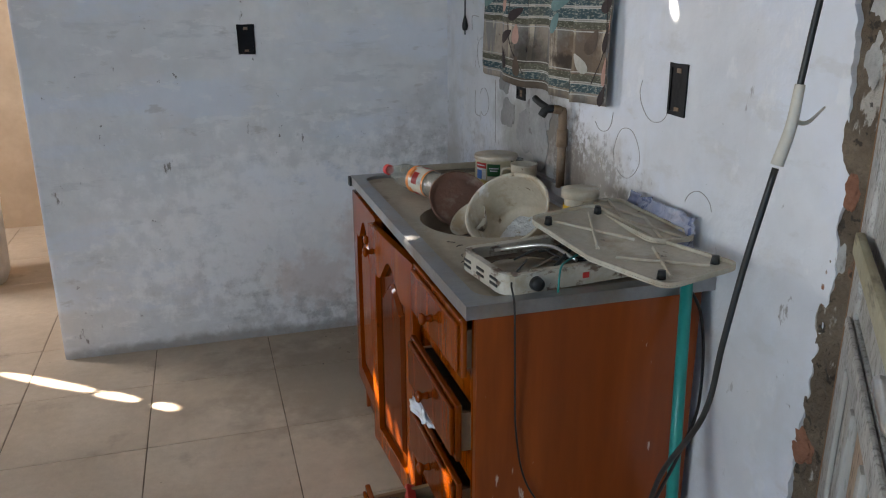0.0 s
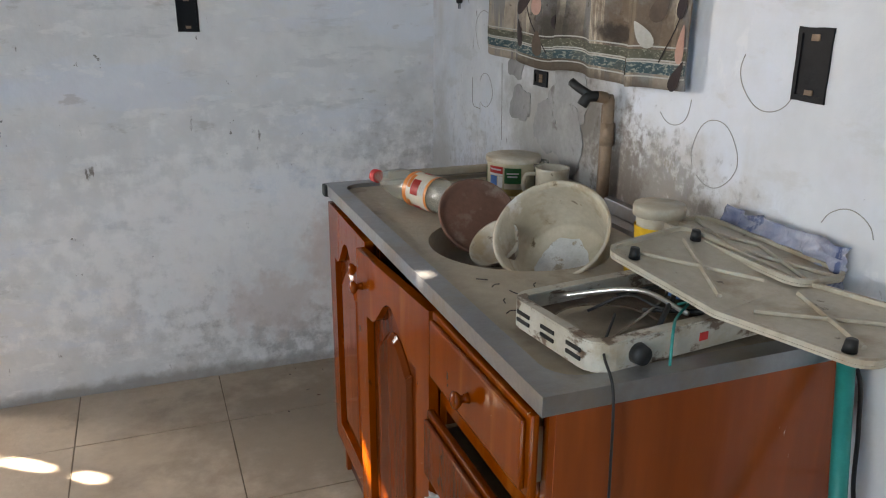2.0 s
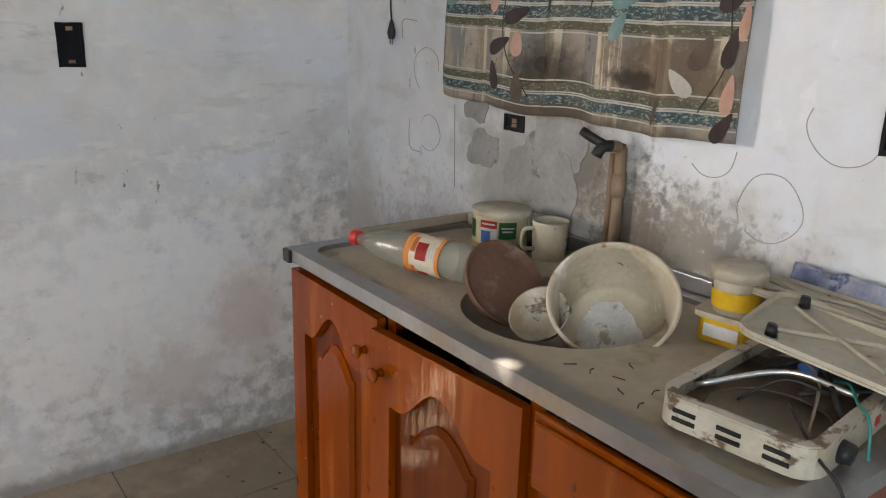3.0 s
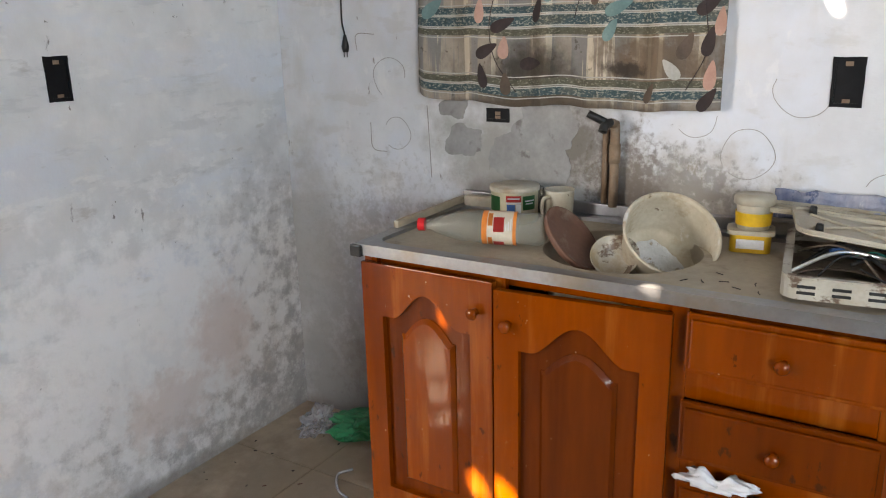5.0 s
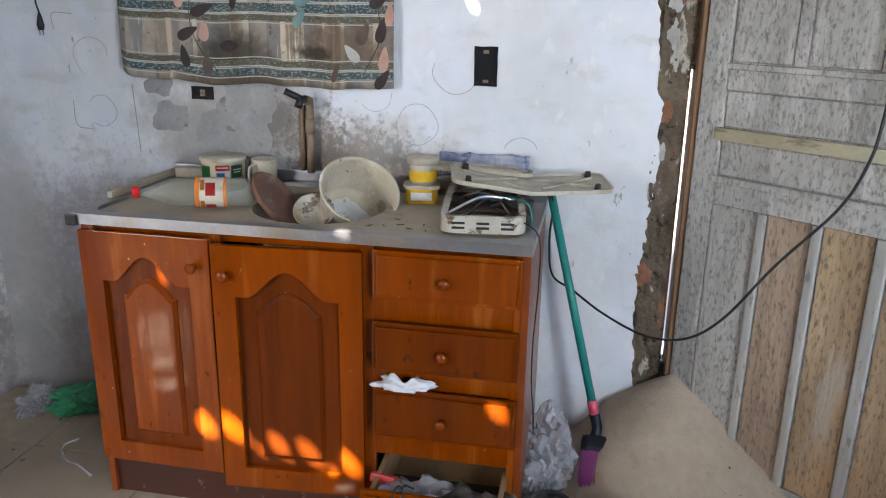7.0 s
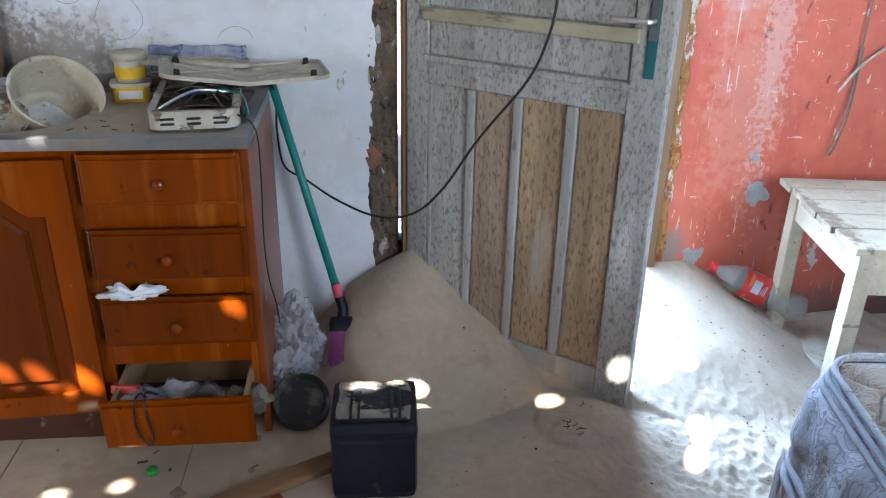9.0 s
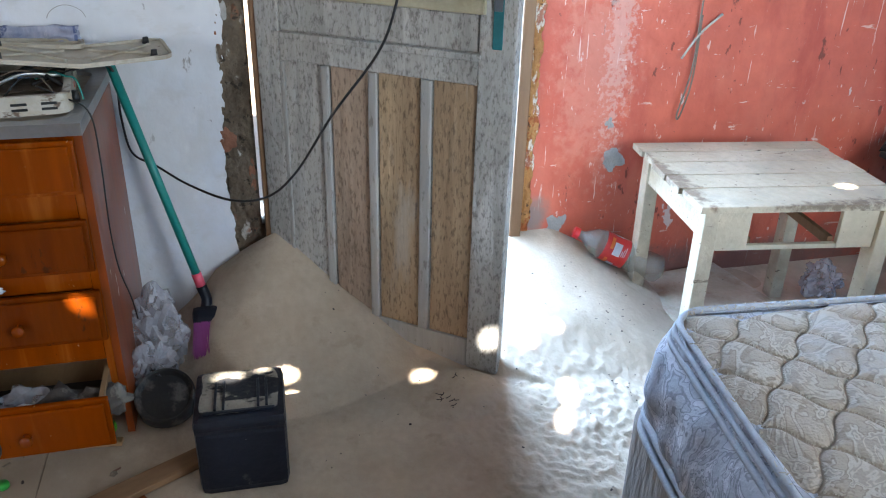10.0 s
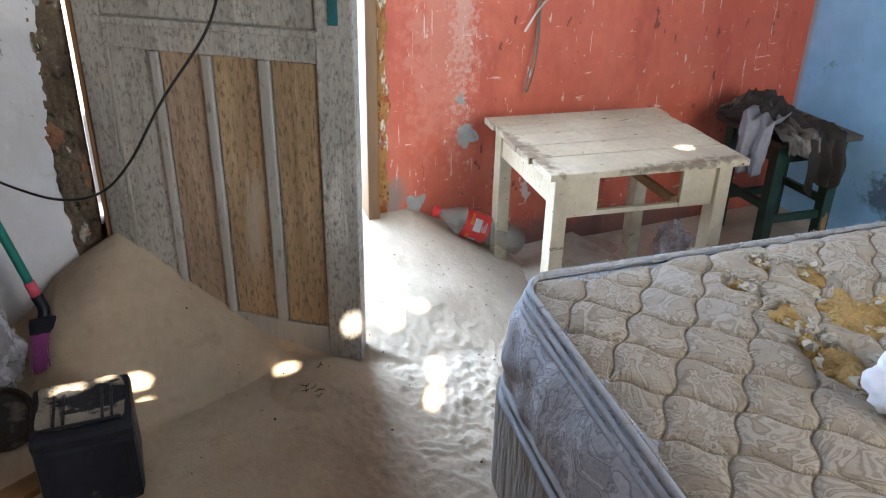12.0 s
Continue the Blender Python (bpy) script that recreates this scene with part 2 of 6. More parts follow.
# two darker varnish tones, for the door panels and the middle drawers
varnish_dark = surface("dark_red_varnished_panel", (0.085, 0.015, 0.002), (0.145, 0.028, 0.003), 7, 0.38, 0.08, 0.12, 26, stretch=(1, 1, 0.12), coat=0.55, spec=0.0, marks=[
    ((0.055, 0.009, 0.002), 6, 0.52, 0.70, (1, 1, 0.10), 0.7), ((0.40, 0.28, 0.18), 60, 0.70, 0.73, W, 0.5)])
varnish_mid = surface("mid_red_brown_varnish", (0.105, 0.0165, 0.0006), (0.185, 0.034, 0.001), 7, 0.38, 0.1, 0.16, 30, stretch=(1, 1, 0.12), coat=0.55, spec=0.0, marks=[
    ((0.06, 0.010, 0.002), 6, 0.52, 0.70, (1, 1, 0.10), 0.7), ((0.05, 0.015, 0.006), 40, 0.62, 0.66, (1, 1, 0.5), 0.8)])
varnish_red = surface("red_varnished_side", (0.16, 0.030, 0.004), (0.27, 0.054, 0.007), 6, 0.45, 0.1, 0.08, 30, stretch=(1, 1, 0.10), coat=0.4, spec=0.25, marks=[
    ((0.60, 0.50, 0.42), 26, 0.67, 0.69, (1, 1, 0.30), 0.9), ((0.07, 0.012, 0.003), 4, 0.55, 0.75, (1, 1, 0.1), 0.7)])
kick_wood = surface("dark_brown_kick_board", (0.045, 0.010, 0.004), (0.085, 0.018, 0.006), 6, 0.5, 0.1, 0.1, 30, stretch=(1, 0.1, 1), coat=0.3, marks=[((0.30, 0.24, 0.18), 20, 0.64, 0.70, W, 0.5)])
raw_wood = surface("pale_raw_wood", (0.22, 0.13, 0.06), (0.34, 0.21, 0.11), 9, 0.7, 0.1, 0.2, 40, stretch=(0.2, 1, 1))
dark_inside = surface("dark_inside", (0.03, 0.022, 0.018), (0.06, 0.045, 0.035), 8, 0.8)
steel = surface("dull_steel", (0.30, 0.30, 0.31), (0.42, 0.42, 0.43), 8, 0.40, 0.1, 0.15, 60, metal=0.9, marks=[((0.33, 0.27, 0.20), 7, 0.50, 0.70, W, 0.7)])
dusty_steel = surface("dust_covered_steel", (0.35, 0.295, 0.22), (0.46, 0.395, 0.305), 7, 0.7, 0.15, 0.2, 70, metal=0.1, marks=[
    ((0.17, 0.13, 0.09), 9, 0.60, 0.72, W, 0.6), ((0.50, 0.48, 0.44), 4, 0.62, 0.72, W, 0.5)])
grey_wood = surface("weathered_grey_door_paint", (0.31, 0.30, 0.275), (0.50, 0.485, 0.45), 6, 0.8, 0.1, 0.9, 26, stretch=(1, 1, 0.14), local=True, marks=[
    ((0.60, 0.585, 0.555), 9, 0.55, 0.64, (1, 1, 0.25), 0.65), ((0.13, 0.115, 0.10), 7, 0.50, 0.80, (1, 1, 0.22), 0.6), ((0.10, 0.09, 0.08), 130, 0.50, 0.66, (1, 1, 0.45), 0.7),
    ((0.09, 0.08, 0.07), 70, 0.56, 0.80, (1, 1, 0.5), 0.5), ((0.05, 0.045, 0.04), 30, 0.72, 0.76, (1, 1, 0.08), 0.7)])
# worn door paint made paler, so muntins, bead and bottom rail look lit
lit_strip = surface("lit_worn_door_strip", (0.28, 0.27, 0.25), (0.41, 0.40, 0.375), 8, 0.8, 0.1, 0.6, 30, stretch=(1, 1, 0.14), local=True, marks=[
    ((0.16, 0.145, 0.12), 60, 0.58, 0.66, (1, 1, 0.3), 0.7), ((0.30, 0.26, 0.20), 9, 0.55, 0.70, (1, 1, 0.2), 0.5)])
moulding_mat = surface("stained_cream_moulding", (0.34, 0.30, 0.19), (0.47, 0.43, 0.31), 7, 0.8, 0.1, 0.5, 30, local=True, marks=[((0.10, 0.085, 0.06), 24, 0.58, 0.68, (0.3, 1, 1), 0.7)])
tan_wood = surface("bare_tan_door_panel", (0.30, 0.20, 0.12), (0.48, 0.345, 0.21), 8, 0.8, 0.1, 0.9, 30, stretch=(1, 1, 0.10), local=True, vary=0.0, marks=[
    ((0.15, 0.095, 0.055), 8, 0.50, 0.78, (1, 1, 0.2), 0.65), ((0.085, 0.055, 0.033), 130, 0.51, 0.66, (1, 1, 0.3), 0.7), ((0.10, 0.07, 0.045), 70, 0.56, 0.80, (1, 1, 0.4), 0.45), ((0.42, 0.39, 0.35), 7, 0.58, 0.68, (1, 1, 0.2), 0.5), ((0.05, 0.036, 0.025), 34, 0.69, 0.73, (1, 1, 0.06), 0.7)])
pink_wood = surface("bare_pinkish_door_panel", (0.29, 0.205, 0.145), (0.44, 0.33, 0.245), 8, 0.8, 0.1, 0.9, 30, stretch=(1, 1, 0.10), local=True, marks=[
    ((0.14, 0.095, 0.065), 8, 0.50, 0.78, (1, 1, 0.2), 0.7), ((0.085, 0.06, 0.04), 130, 0.51, 0.66, (1, 1, 0.3), 0.65), ((0.10, 0.07, 0.05), 70, 0.56, 0.80, (1, 1, 0.4), 0.45)])
frame_wood = surface("orange_brown_frame_wood", (0.15, 0.075, 0.035), (0.27, 0.15, 0.075), 8, 0.7, 0.1, 0.4, 30, stretch=(1, 1, 0.08))
table_paint = surface("peeling_cream_paint", (0.42, 0.345, 0.235), (0.60, 0.515, 0.375), 5, 0.6, 0.1, 0.5, 40, marks=[
    ((0.16, 0.11, 0.07), 30, 0.665, 0.69, (1, 0.22, 1), 0.85), ((0.18, 0.13, 0.09), 60, 0.66, 0.69, W, 0.85), ((0.36, 0.31, 0.24), 6, 0.52, 0.70, W, 0.7), ((0.10, 0.07, 0.045), 34, 0.66, 0.68, (1, 0.5, 1), 0.9)], zones=[
    ((0.28, -0.49, 0.56), (0.05, 0.40, 0.03), (0.13, 0.09, 0.055), 40, 2.2, 0.85), ((0.62, -0.22, 0.56), (0.36, 0.05, 0.03), (0.16, 0.11, 0.07), 30, 2.6, 0.8),
    ((0.58, -0.50, 0.12), (0.5, 0.5, 0.16), (0.24, 0.18, 0.12), 14, 1.4, 0.7)])
green_paint = surface("dark_green_paint", (0.006, 0.028, 0.020), (0.015, 0.05, 0.036), 8, 0.4, 0.1, 0.2, 40, marks=[((0.16, 0.13, 0.10), 24, 0.68, 0.72, W, 0.6)])
stool_top = surface("grey_green_stool_top", (0.055, 0.052, 0.042), (0.11, 0.10, 0.08), 8, 0.6)
black_plastic = surface("black_plastic", (0.005, 0.006, 0.010), (0.011, 0.014, 0.024), 8, 0.42, 0.12, 0.35, 30, spec=0.35, marks=[((0.20, 0.18, 0.15), 14, 0.62, 0.74, W, 0.45), ((0.45, 0.43, 0.40), 55, 0.70, 0.72, W, 0.7)])
box_black = surface("black_box_plastic_and_hollow", (0.004, 0.004, 0.005), (0.010, 0.010, 0.012), 10, 0.5, 0.1, 0.2, 50, spec=0.2)
dusty_black = surface("dust_on_black_plastic", (0.20, 0.175, 0.14), (0.34, 0.30, 0.245), 12, 0.9, 0.05, 0.5, 80, marks=[((0.010, 0.011, 0.015), 13, 0.50, 0.54, (1, 0.5, 1), 0.97), ((0.05, 0.045, 0.04), 60, 0.58, 0.64, W, 0.6)])
rubber = surface("black_rubber", (0.008, 0.008, 0.008), (0.02, 0.02, 0.02), 20, 0.5, 0.1, 0.1, 60)
mattress_top = surface("soiled_quilted_fabric", (0.285, 0.225, 0.165), (0.385, 0.315, 0.245), 4, 0.9, 0.05, 0.6, 170, marks=[
    ((0.185, 0.142, 0.102), 6.5, 0.455, 0.475, W, 0.55, 3.0), ((0.40, 0.335, 0.265), 6.5, 0.495, 0.51, W, 0.9, 3.0), ((0.20, 0.155, 0.112), 6.5, 0.55, 0.57, W, 0.55, 3.0), ((0.40, 0.33, 0.26), 6.5, 0.595, 0.61, W, 0.9, 3.0), ((0.225, 0.18, 0.135), 6.5, 0.64, 0.655, W, 0.6, 3.0),
    ((0.40, 0.385, 0.38), 2.6, 0.56, 0.68, W, 0.5), ((0.26, 0.185, 0.115), 3.2, 0.58, 0.76, W, 0.6), ((0.20, 0.15, 0.10), 60, 0.66, 0.70, W, 0.5)])
# brown stitching, with the shade of the sunken seams put into its colour
seam_mat = surface("brown_seam_crease_shade", (0.21, 0.165, 0.12), (0.28, 0.22, 0.165), 20, 0.95, 0.03, 0.3, 200)
mattress_side = surface("blue_grey_floral_fabric", (0.30, 0.305, 0.335), (0.42, 0.425, 0.46), 6, 0.85, 0.05, 0.25, 90, marks=[
    ((0.17, 0.17, 0.19), 8, 0.46, 0.47, (1, 1, 0.8), 0.6, 2.4), ((0.45, 0.455, 0.49), 8, 0.50, 0.51, (1, 1, 0.8), 0.9, 2.4), ((0.20, 0.20, 0.225), 8, 0.56, 0.57, (1, 1, 0.8), 0.65, 2.4), ((0.56, 0.56, 0.60), 8, 0.59, 0.60, (1, 1, 0.8), 0.85, 2.4), ((0.30, 0.25, 0.20), 4, 0.58, 0.72, W, 0.5)])
box_side = surface("brown_grey_bed_base_fabric", (0.22, 0.19, 0.17), (0.34, 0.30, 0.27), 14, 0.85, 0.05, 0.9, 30, stretch=(1, 1, 0.25), depth=0.02, marks=[((0.36, 0.32, 0.29), 22, 0.56, 0.64, (1, 1, 0.2), 0.4)])
piping_mat = surface("grey_ribbed_tape", (0.32, 0.33, 0.35), (0.42, 0.43, 0.45), 30, 0.8, 0.1, 0.4, 120)
foam_mat = surface("yellow_foam", (0.34, 0.19, 0.06), (0.52, 0.33, 0.13), 12, 0.95, 0.03, 0.9, 90, depth=0.02, marks=[((0.20, 0.10, 0.03), 40, 0.60, 0.66, W, 0.7)])
fluff = surface("torn_white_fabric", (0.35, 0.30, 0.23), (0.50, 0.44, 0.355), 20, 0.95)
white_cloth = surface("white_cloth", (0.66, 0.66, 0.68), (0.80, 0.80, 0.82), 8, 0.85, 0.05, 0.3, 50)
grey_cloth = surface("grey_cloth", (0.17, 0.165, 0.18), (0.29, 0.28, 0.30), 8, 0.9, 0.05, 0.5, 40)
brown_cloth = surface("dark_brown_cloth", (0.055, 0.046, 0.040), (0.13, 0.11, 0.095), 9, 0.95, 0.03, 0.3, 60, marks=[((0.28, 0.25, 0.21), 12, 0.56, 0.62, (1, 1, 0.4), 0.6)])
striped_cloth = surface("dark_washed_cloth", (0.016, 0.013, 0.011), (0.042, 0.034, 0.028), 9, 0.95, 0.03, 0.5, 60, marks=[((0.13, 0.105, 0.08), 6, 0.56, 0.66, (1, 1, 1), 0.7), ((0.008, 0.007, 0.007), 7, 0.60, 0.68, W, 0.8)])
rusty_tray = surface("rusty_tray", (0.08, 0.05, 0.035), (0.24, 0.18, 0.13), 14, 0.8, 0.1, 0.4, 50, marks=[((0.45, 0.42, 0.37), 9, 0.58, 0.64, W, 0.8)])
dusty_pan = surface("dusty_black_pan", (0.022, 0.021, 0.021), (0.055, 0.052, 0.048), 12, 0.6, 0.15, 0.3, 60, marks=[((0.20, 0.18, 0.155), 18, 0.54, 0.66, W, 0.7)])
curtain_mat = surface("soiled_curtain_cloth", (0.25, 0.21, 0.17), (0.38, 0.32, 0.26), 6, 0.9, 0.05, 0.4, 120, marks=[
    ((0.19, 0.185, 0.18), 10, 0.50, 0.53, (0.1, 1.5, 0.06), 0.85), ((0.58, 0.50, 0.385), 12, 0.55, 0.57, (0.1, 1.8, 0.06), 0.85), ((0.16, 0.125, 0.09), 7, 0.58, 0.70, W, 0.6), ((0.07, 0.05, 0.035), 22, 0.62, 0.66, W, 0.7)], zones=[
    ((0.95, 2.28, 1.19), (0.3, 0.17, 0.17), (0.05, 0.04, 0.03), 26, 0.7, 0.93),
    ((0.95, 2.24, 1.14), (0.3, 0.26, 0.10), (0.085, 0.068, 0.05), 22, 0.9, 0.85),
    ((0.95, 1.93, 1.25), (0.3, 0.22, 0.12), (0.13, 0.088, 0.055), 20, 1.8, 0.85), ((0.95, 2.02, 1.23), (0.3, 0.07, 0.03), (0.04, 0.028, 0.02), 34, 1.8, 0.9), ((0.95, 2.2, 1.12), (0.3, 0.6, 0.05), (0.12, 0.09, 0.065), 18, 1.4, 0.75)])
band_mat = surface("teal_woven_band", (0.03, 0.058, 0.066), (0.062, 0.10, 0.108), 60, 0.9, 0.05, 0.3, 150, marks=[((0.36, 0.36, 0.30), 110, 0.53, 0.57, (1, 1, 2), 0.6), ((0.14, 0.12, 0.08), 9, 0.5, 0.7, W, 0.6)])
band_green = surface("olive_woven_band", (0.070, 0.068, 0.046), (0.125, 0.12, 0.085), 60, 0.9, 0.05, 0.3, 150, marks=[((0.34, 0.32, 0.24), 110, 0.56, 0.60, (1, 1, 2), 0.5)])
leaf_dark = surface("dark_leaf_print", (0.030, 0.020, 0.020), (0.06, 0.042, 0.04), 20, 0.9)
leaf_peach = surface("peach_leaf_print", (0.42, 0.24, 0.19), (0.54, 0.34, 0.27), 20, 0.9)
leaf_brown = surface("brown_leaf_print", (0.085, 0.06, 0.045), (0.14, 0.10, 0.075), 20, 0.9)
leaf_pale = surface("pale_leaf_print", (0.36, 0.34, 0.30), (0.50, 0.47, 0.42), 20, 0.9)
leaf_green = surface("grey_green_leaf_print", (0.10, 0.18, 0.18), (0.17, 0.26, 0.25), 20, 0.9)
cream_plastic = surface("dusty_cream_plastic", (0.37, 0.32, 0.24), (0.53, 0.48, 0.39), 9, 0.55, 0.15, 0.15, 60, marks=[((0.24, 0.16, 0.09), 12, 0.52, 0.70, W, 0.7), ((0.09, 0.06, 0.04), 38, 0.66, 0.70, W, 0.8)])
pot_mat = surface("stained_white_pot", (0.42, 0.36, 0.26), (0.60, 0.53, 0.42), 9, 0.5, 0.12, 0.15, 60, marks=[
    ((0.30, 0.20, 0.10), 13, 0.54, 0.68, W, 0.75), ((0.10, 0.055, 0.03), 26, 0.64, 0.69, W, 0.8), ((0.76, 0.76, 0.76), 7, 0.56, 0.62, W, 0.6)])
white_enamel = surface("chipped_white_enamel", (0.38, 0.34, 0.27), (0.56, 0.52, 0.44), 9, 0.4, 0.12, 0.1, 60, marks=[((0.34, 0.25, 0.14), 11, 0.50, 0.66, W, 0.85), ((0.10, 0.05, 0.025), 20, 0.54, 0.60, (1, 1, 1.6), 0.9)])
rust_brown = surface("brown_glazed_lid", (0.10, 0.045, 0.028), (0.18, 0.085, 0.055), 9, 0.6, 0.15, 0.2, 50, marks=[((0.32, 0.26, 0.20), 12, 0.56, 0.68, W, 0.5)])
can_cream = surface("dusty_cream_can", (0.42, 0.37, 0.24), (0.54, 0.48, 0.34), 9, 0.5)
pipe_brown = surface("dirty_brown_pipe", (0.16, 0.10, 0.06), (0.30, 0.21, 0.14), 14, 0.6, 0.1, 0.3, 50)
clear_plastic = surface("clear_plastic", (0.24, 0.235, 0.19), (0.42, 0.41, 0.35), 9, 0.08, 0.04, 0.5, 22, alpha=0.42, spec=0.9)
bag_plastic = surface("thin_white_plastic_bag", (0.40, 0.40, 0.44), (0.64, 0.64, 0.68), 14, 0.2, 0.1, 0.7, 30, alpha=0.45, spec=0.8)
green_bag_mat = surface("thin_green_plastic", (0.02, 0.24, 0.10), (0.06, 0.40, 0.18), 12, 0.3, 0.1, 0.3, 30, alpha=0.75)
wrapper_mat = surface("printed_plastic_wrapper", (0.14, 0.17, 0.30), (0.55, 0.55, 0.62), 16, 0.25, 0.1, 0.4, 40, stretch=(1, 1, 0.25), alpha=0.75, marks=[
    ((0.34, 0.12, 0.36), 6, 0.54, 0.60, (1, 1, 0.4), 0.7), ((0.05, 0.08, 0.20), 22, 0.58, 0.62, (1, 1, 0.12), 0.8), ((0.68, 0.68, 0.72), 18, 0.58, 0.62, (1, 1, 0.3), 0.7)])


def plain(name, c, rough=0.5, metal=0.0):
    return surface(name, tuple(v * 0.82 for v in c), tuple(min(v * 1.1, 1) for v in c), 14, rough, 0.08, 0.08, 60, metal=metal)


teal = plain("teal_paint", (0.012, 0.23, 0.20), 0.4)
pink = plain("pink_plastic", (0.75, 0.10, 0.16), 0.45)
magenta = plain("magenta_bristle", (0.27, 0.05, 0.19), 0.6)
red_plastic = plain("red_plastic", (0.62, 0.02, 0.025), 0.35)
yellow_plastic = plain("yellow_plastic", (0.70, 0.42, 0.02), 0.45)
white_plain = plain("white_plastic", (0.72, 0.72, 0.72), 0.5)
label_red = plain("red_label", (0.55, 0.035, 0.03), 0.4)
label_orange = plain("orange_label", (0.72, 0.22, 0.04), 0.4)
label_cream = plain("cream_label", (0.62, 0.55, 0.44), 0.5)
label_gold = plain("gold_label", (0.42, 0.30, 0.10), 0.45)
label_green = plain("green_label", (0.025, 0.14, 0.04), 0.45)
label_blue = plain("blue_label", (0.05, 0.16, 0.46), 0.45)
teal_metal = plain("teal_metal_plate", (0.02, 0.16, 0.18), 0.45, 0.3)
grey_metal = plain("dull_grey_metal", (0.16, 0.17, 0.18), 0.45, 0.7)
bright_metal = plain("bright_metal", (0.80, 0.78, 0.74), 0.32, 0.9)
green_plain = plain("green_plastic", (0.03, 0.30, 0.05), 0.4)
brown_wire = plain("brown_wire", (0.20, 0.16, 0.12), 0.6)
grey_wire = plain("grey_wire", (0.40, 0.39, 0.38), 0.6)
tape_mat = plain("pale_tape", (0.48, 0.44, 0.37), 0.6)


# ---- mesh helpers ----
def part(name, bm, material, parent=None, label="", smooth=False):
    me = bpy.data.meshes.new(name)
    bmesh.ops.recalc_face_normals(bm, faces=bm.faces)
    bm.to_mesh(me)
    bm.free()
    me.materials.append(material)
    if smooth:
        for p in me.polygons:
            p.use_smooth = True
    ob = new(name, me)
    if parent is not None:
        ob.parent = parent
    return tagged(ob, label)


def thing(name, m, label, category, group="", kind=""):
    ob = new(name)
    ob.empty_display_size = 0.1
    ob.matrix_world = m
    return tagged(ob, label, category, group, kind)


def solid(name, bm, material, label, category, group="", kind="", m=None, smooth=False):
    ob = part(name, bm, material, None, "", smooth)
    if m is not None:
        ob.matrix_world = m
    return tagged(ob, label, category, group, kind)


def structure(name, bm, material, label, category="", smooth=False):
    return tagged(part(name, bm, material, None, "", smooth), label, category, kind="structure")


def box(x0, x1, y0, y1, z0, z1, bevel=0.0, bm=None):
    bm = bm or bmesh.new()
    m = Matrix.LocRotScale(((x0 + x1) / 2, (y0 + y1) / 2, (z0 + z1) / 2), None, (abs(x1 - x0), abs(y1 - y0), abs(z1 - z0)))
    made = bmesh.ops.create_cube(bm, size=1.0, matrix=m)
    if bevel:
        edges = list({e for v in made["verts"] for e in v.link_edges})
        bmesh.ops.bevel(bm, geom=edges, offset=bevel, segments=2, affect="EDGES", profile=0.6)
    return bm


def plate(outer, holes=(), z0=0.0, z1=0.01, bm=None):
    """A flat plate of the outline, with holes through it, from z0 to z1."""
    bm = bm or bmesh.new()
    edges = []
    for loop in (outer, *holes):
        vs = [bm.verts.new((x, y, z0)) for x, y in loop]
        edges += [bm.edges.new((a, b)) for a, b in zip(vs, vs[1:] + vs[:1])]
    made = bmesh.ops.triangle_fill(bm, edges=edges, use_beauty=True)
    faces = [g for g in made["geom"] if isinstance(g, bmesh.types.BMFace)]
    up = bmesh.ops.extrude_face_region(bm, geom=faces)
    for v in up["geom"]:
        if isinstance(v, bmesh.types.BMVert):
            v.co.z = z1
    return bm


def upright(bm):
    """Turns a plate that lies in x, y so that it stands in x, z with its upper side to the front (-y)."""
    bmesh.ops.transform(bm, matrix=pose(0, 0, 0, 90), verts=bm.verts)
    return bm


def moved(bm, m):
    bmesh.ops.transform(bm, matrix=m, verts=bm.verts)
    return bm


def circle(cx, cy, r, n=24, ry=None):
    return [(cx + r * math.cos(2 * math.pi * k / n), cy + (ry or r) * math.sin(2 * math.pi * k / n)) for k in range(n)]


def rounded(x0, x1, y0, y1, r, n=5):
    out = []
    for cx, cy, a in ((x1 - r, y1 - r, 0), (x0 + r, y1 - r, 90), (x0 + r, y0 + r, 180), (x1 - r, y0 + r, 270)):
        out += [(cx + r * math.cos(radians(a + 90 * k / n)), cy + r * math.sin(radians(a + 90 * k / n))) for k in range(n + 1)]
    return out


def lathe(profile, n=32, bm=None):
    """A body of revolution about z from (radius, z) pairs."""
    bm = bm or bmesh.new()
    rings = []
    for r, z in profile:
        if r < 1e-5:
            rings.append([bm.verts.new((0, 0, z))])
        else:
            rings.append([bm.verts.new((r * math.cos(2 * math.pi * k / n), r * math.sin(2 * math.pi * k / n), z)) for k in range(n)])
    for a, b in zip(rings, rings[1:]):
        for k in range(n):
            q = [a[k % len(a)], a[(k + 1) % len(a)], b[(k + 1) % len(b)], b[k % len(b)]]
            q = list(dict.fromkeys(q))
            if len(q) > 2:
                bm.faces.new(q)
    return bm


def smooth_path(points, steps=8):
    pts = [Vector(p) for p in points]
    pts = [2 * pts[0] - pts[1]] + pts + [2 * pts[-1] - pts[-2]]
    out = []
    for a, b, c, d in zip(pts, pts[1:], pts[2:], pts[3:]):
        for k in range(steps):
            t = k / steps
            out.append(0.5 * ((2 * b) + (c - a) * t + (2 * a - 5 * b + 4 * c - d) * t * t + (3 * b - a - 3 * c + d) * t ** 3))
    return out + [pts[-2]]


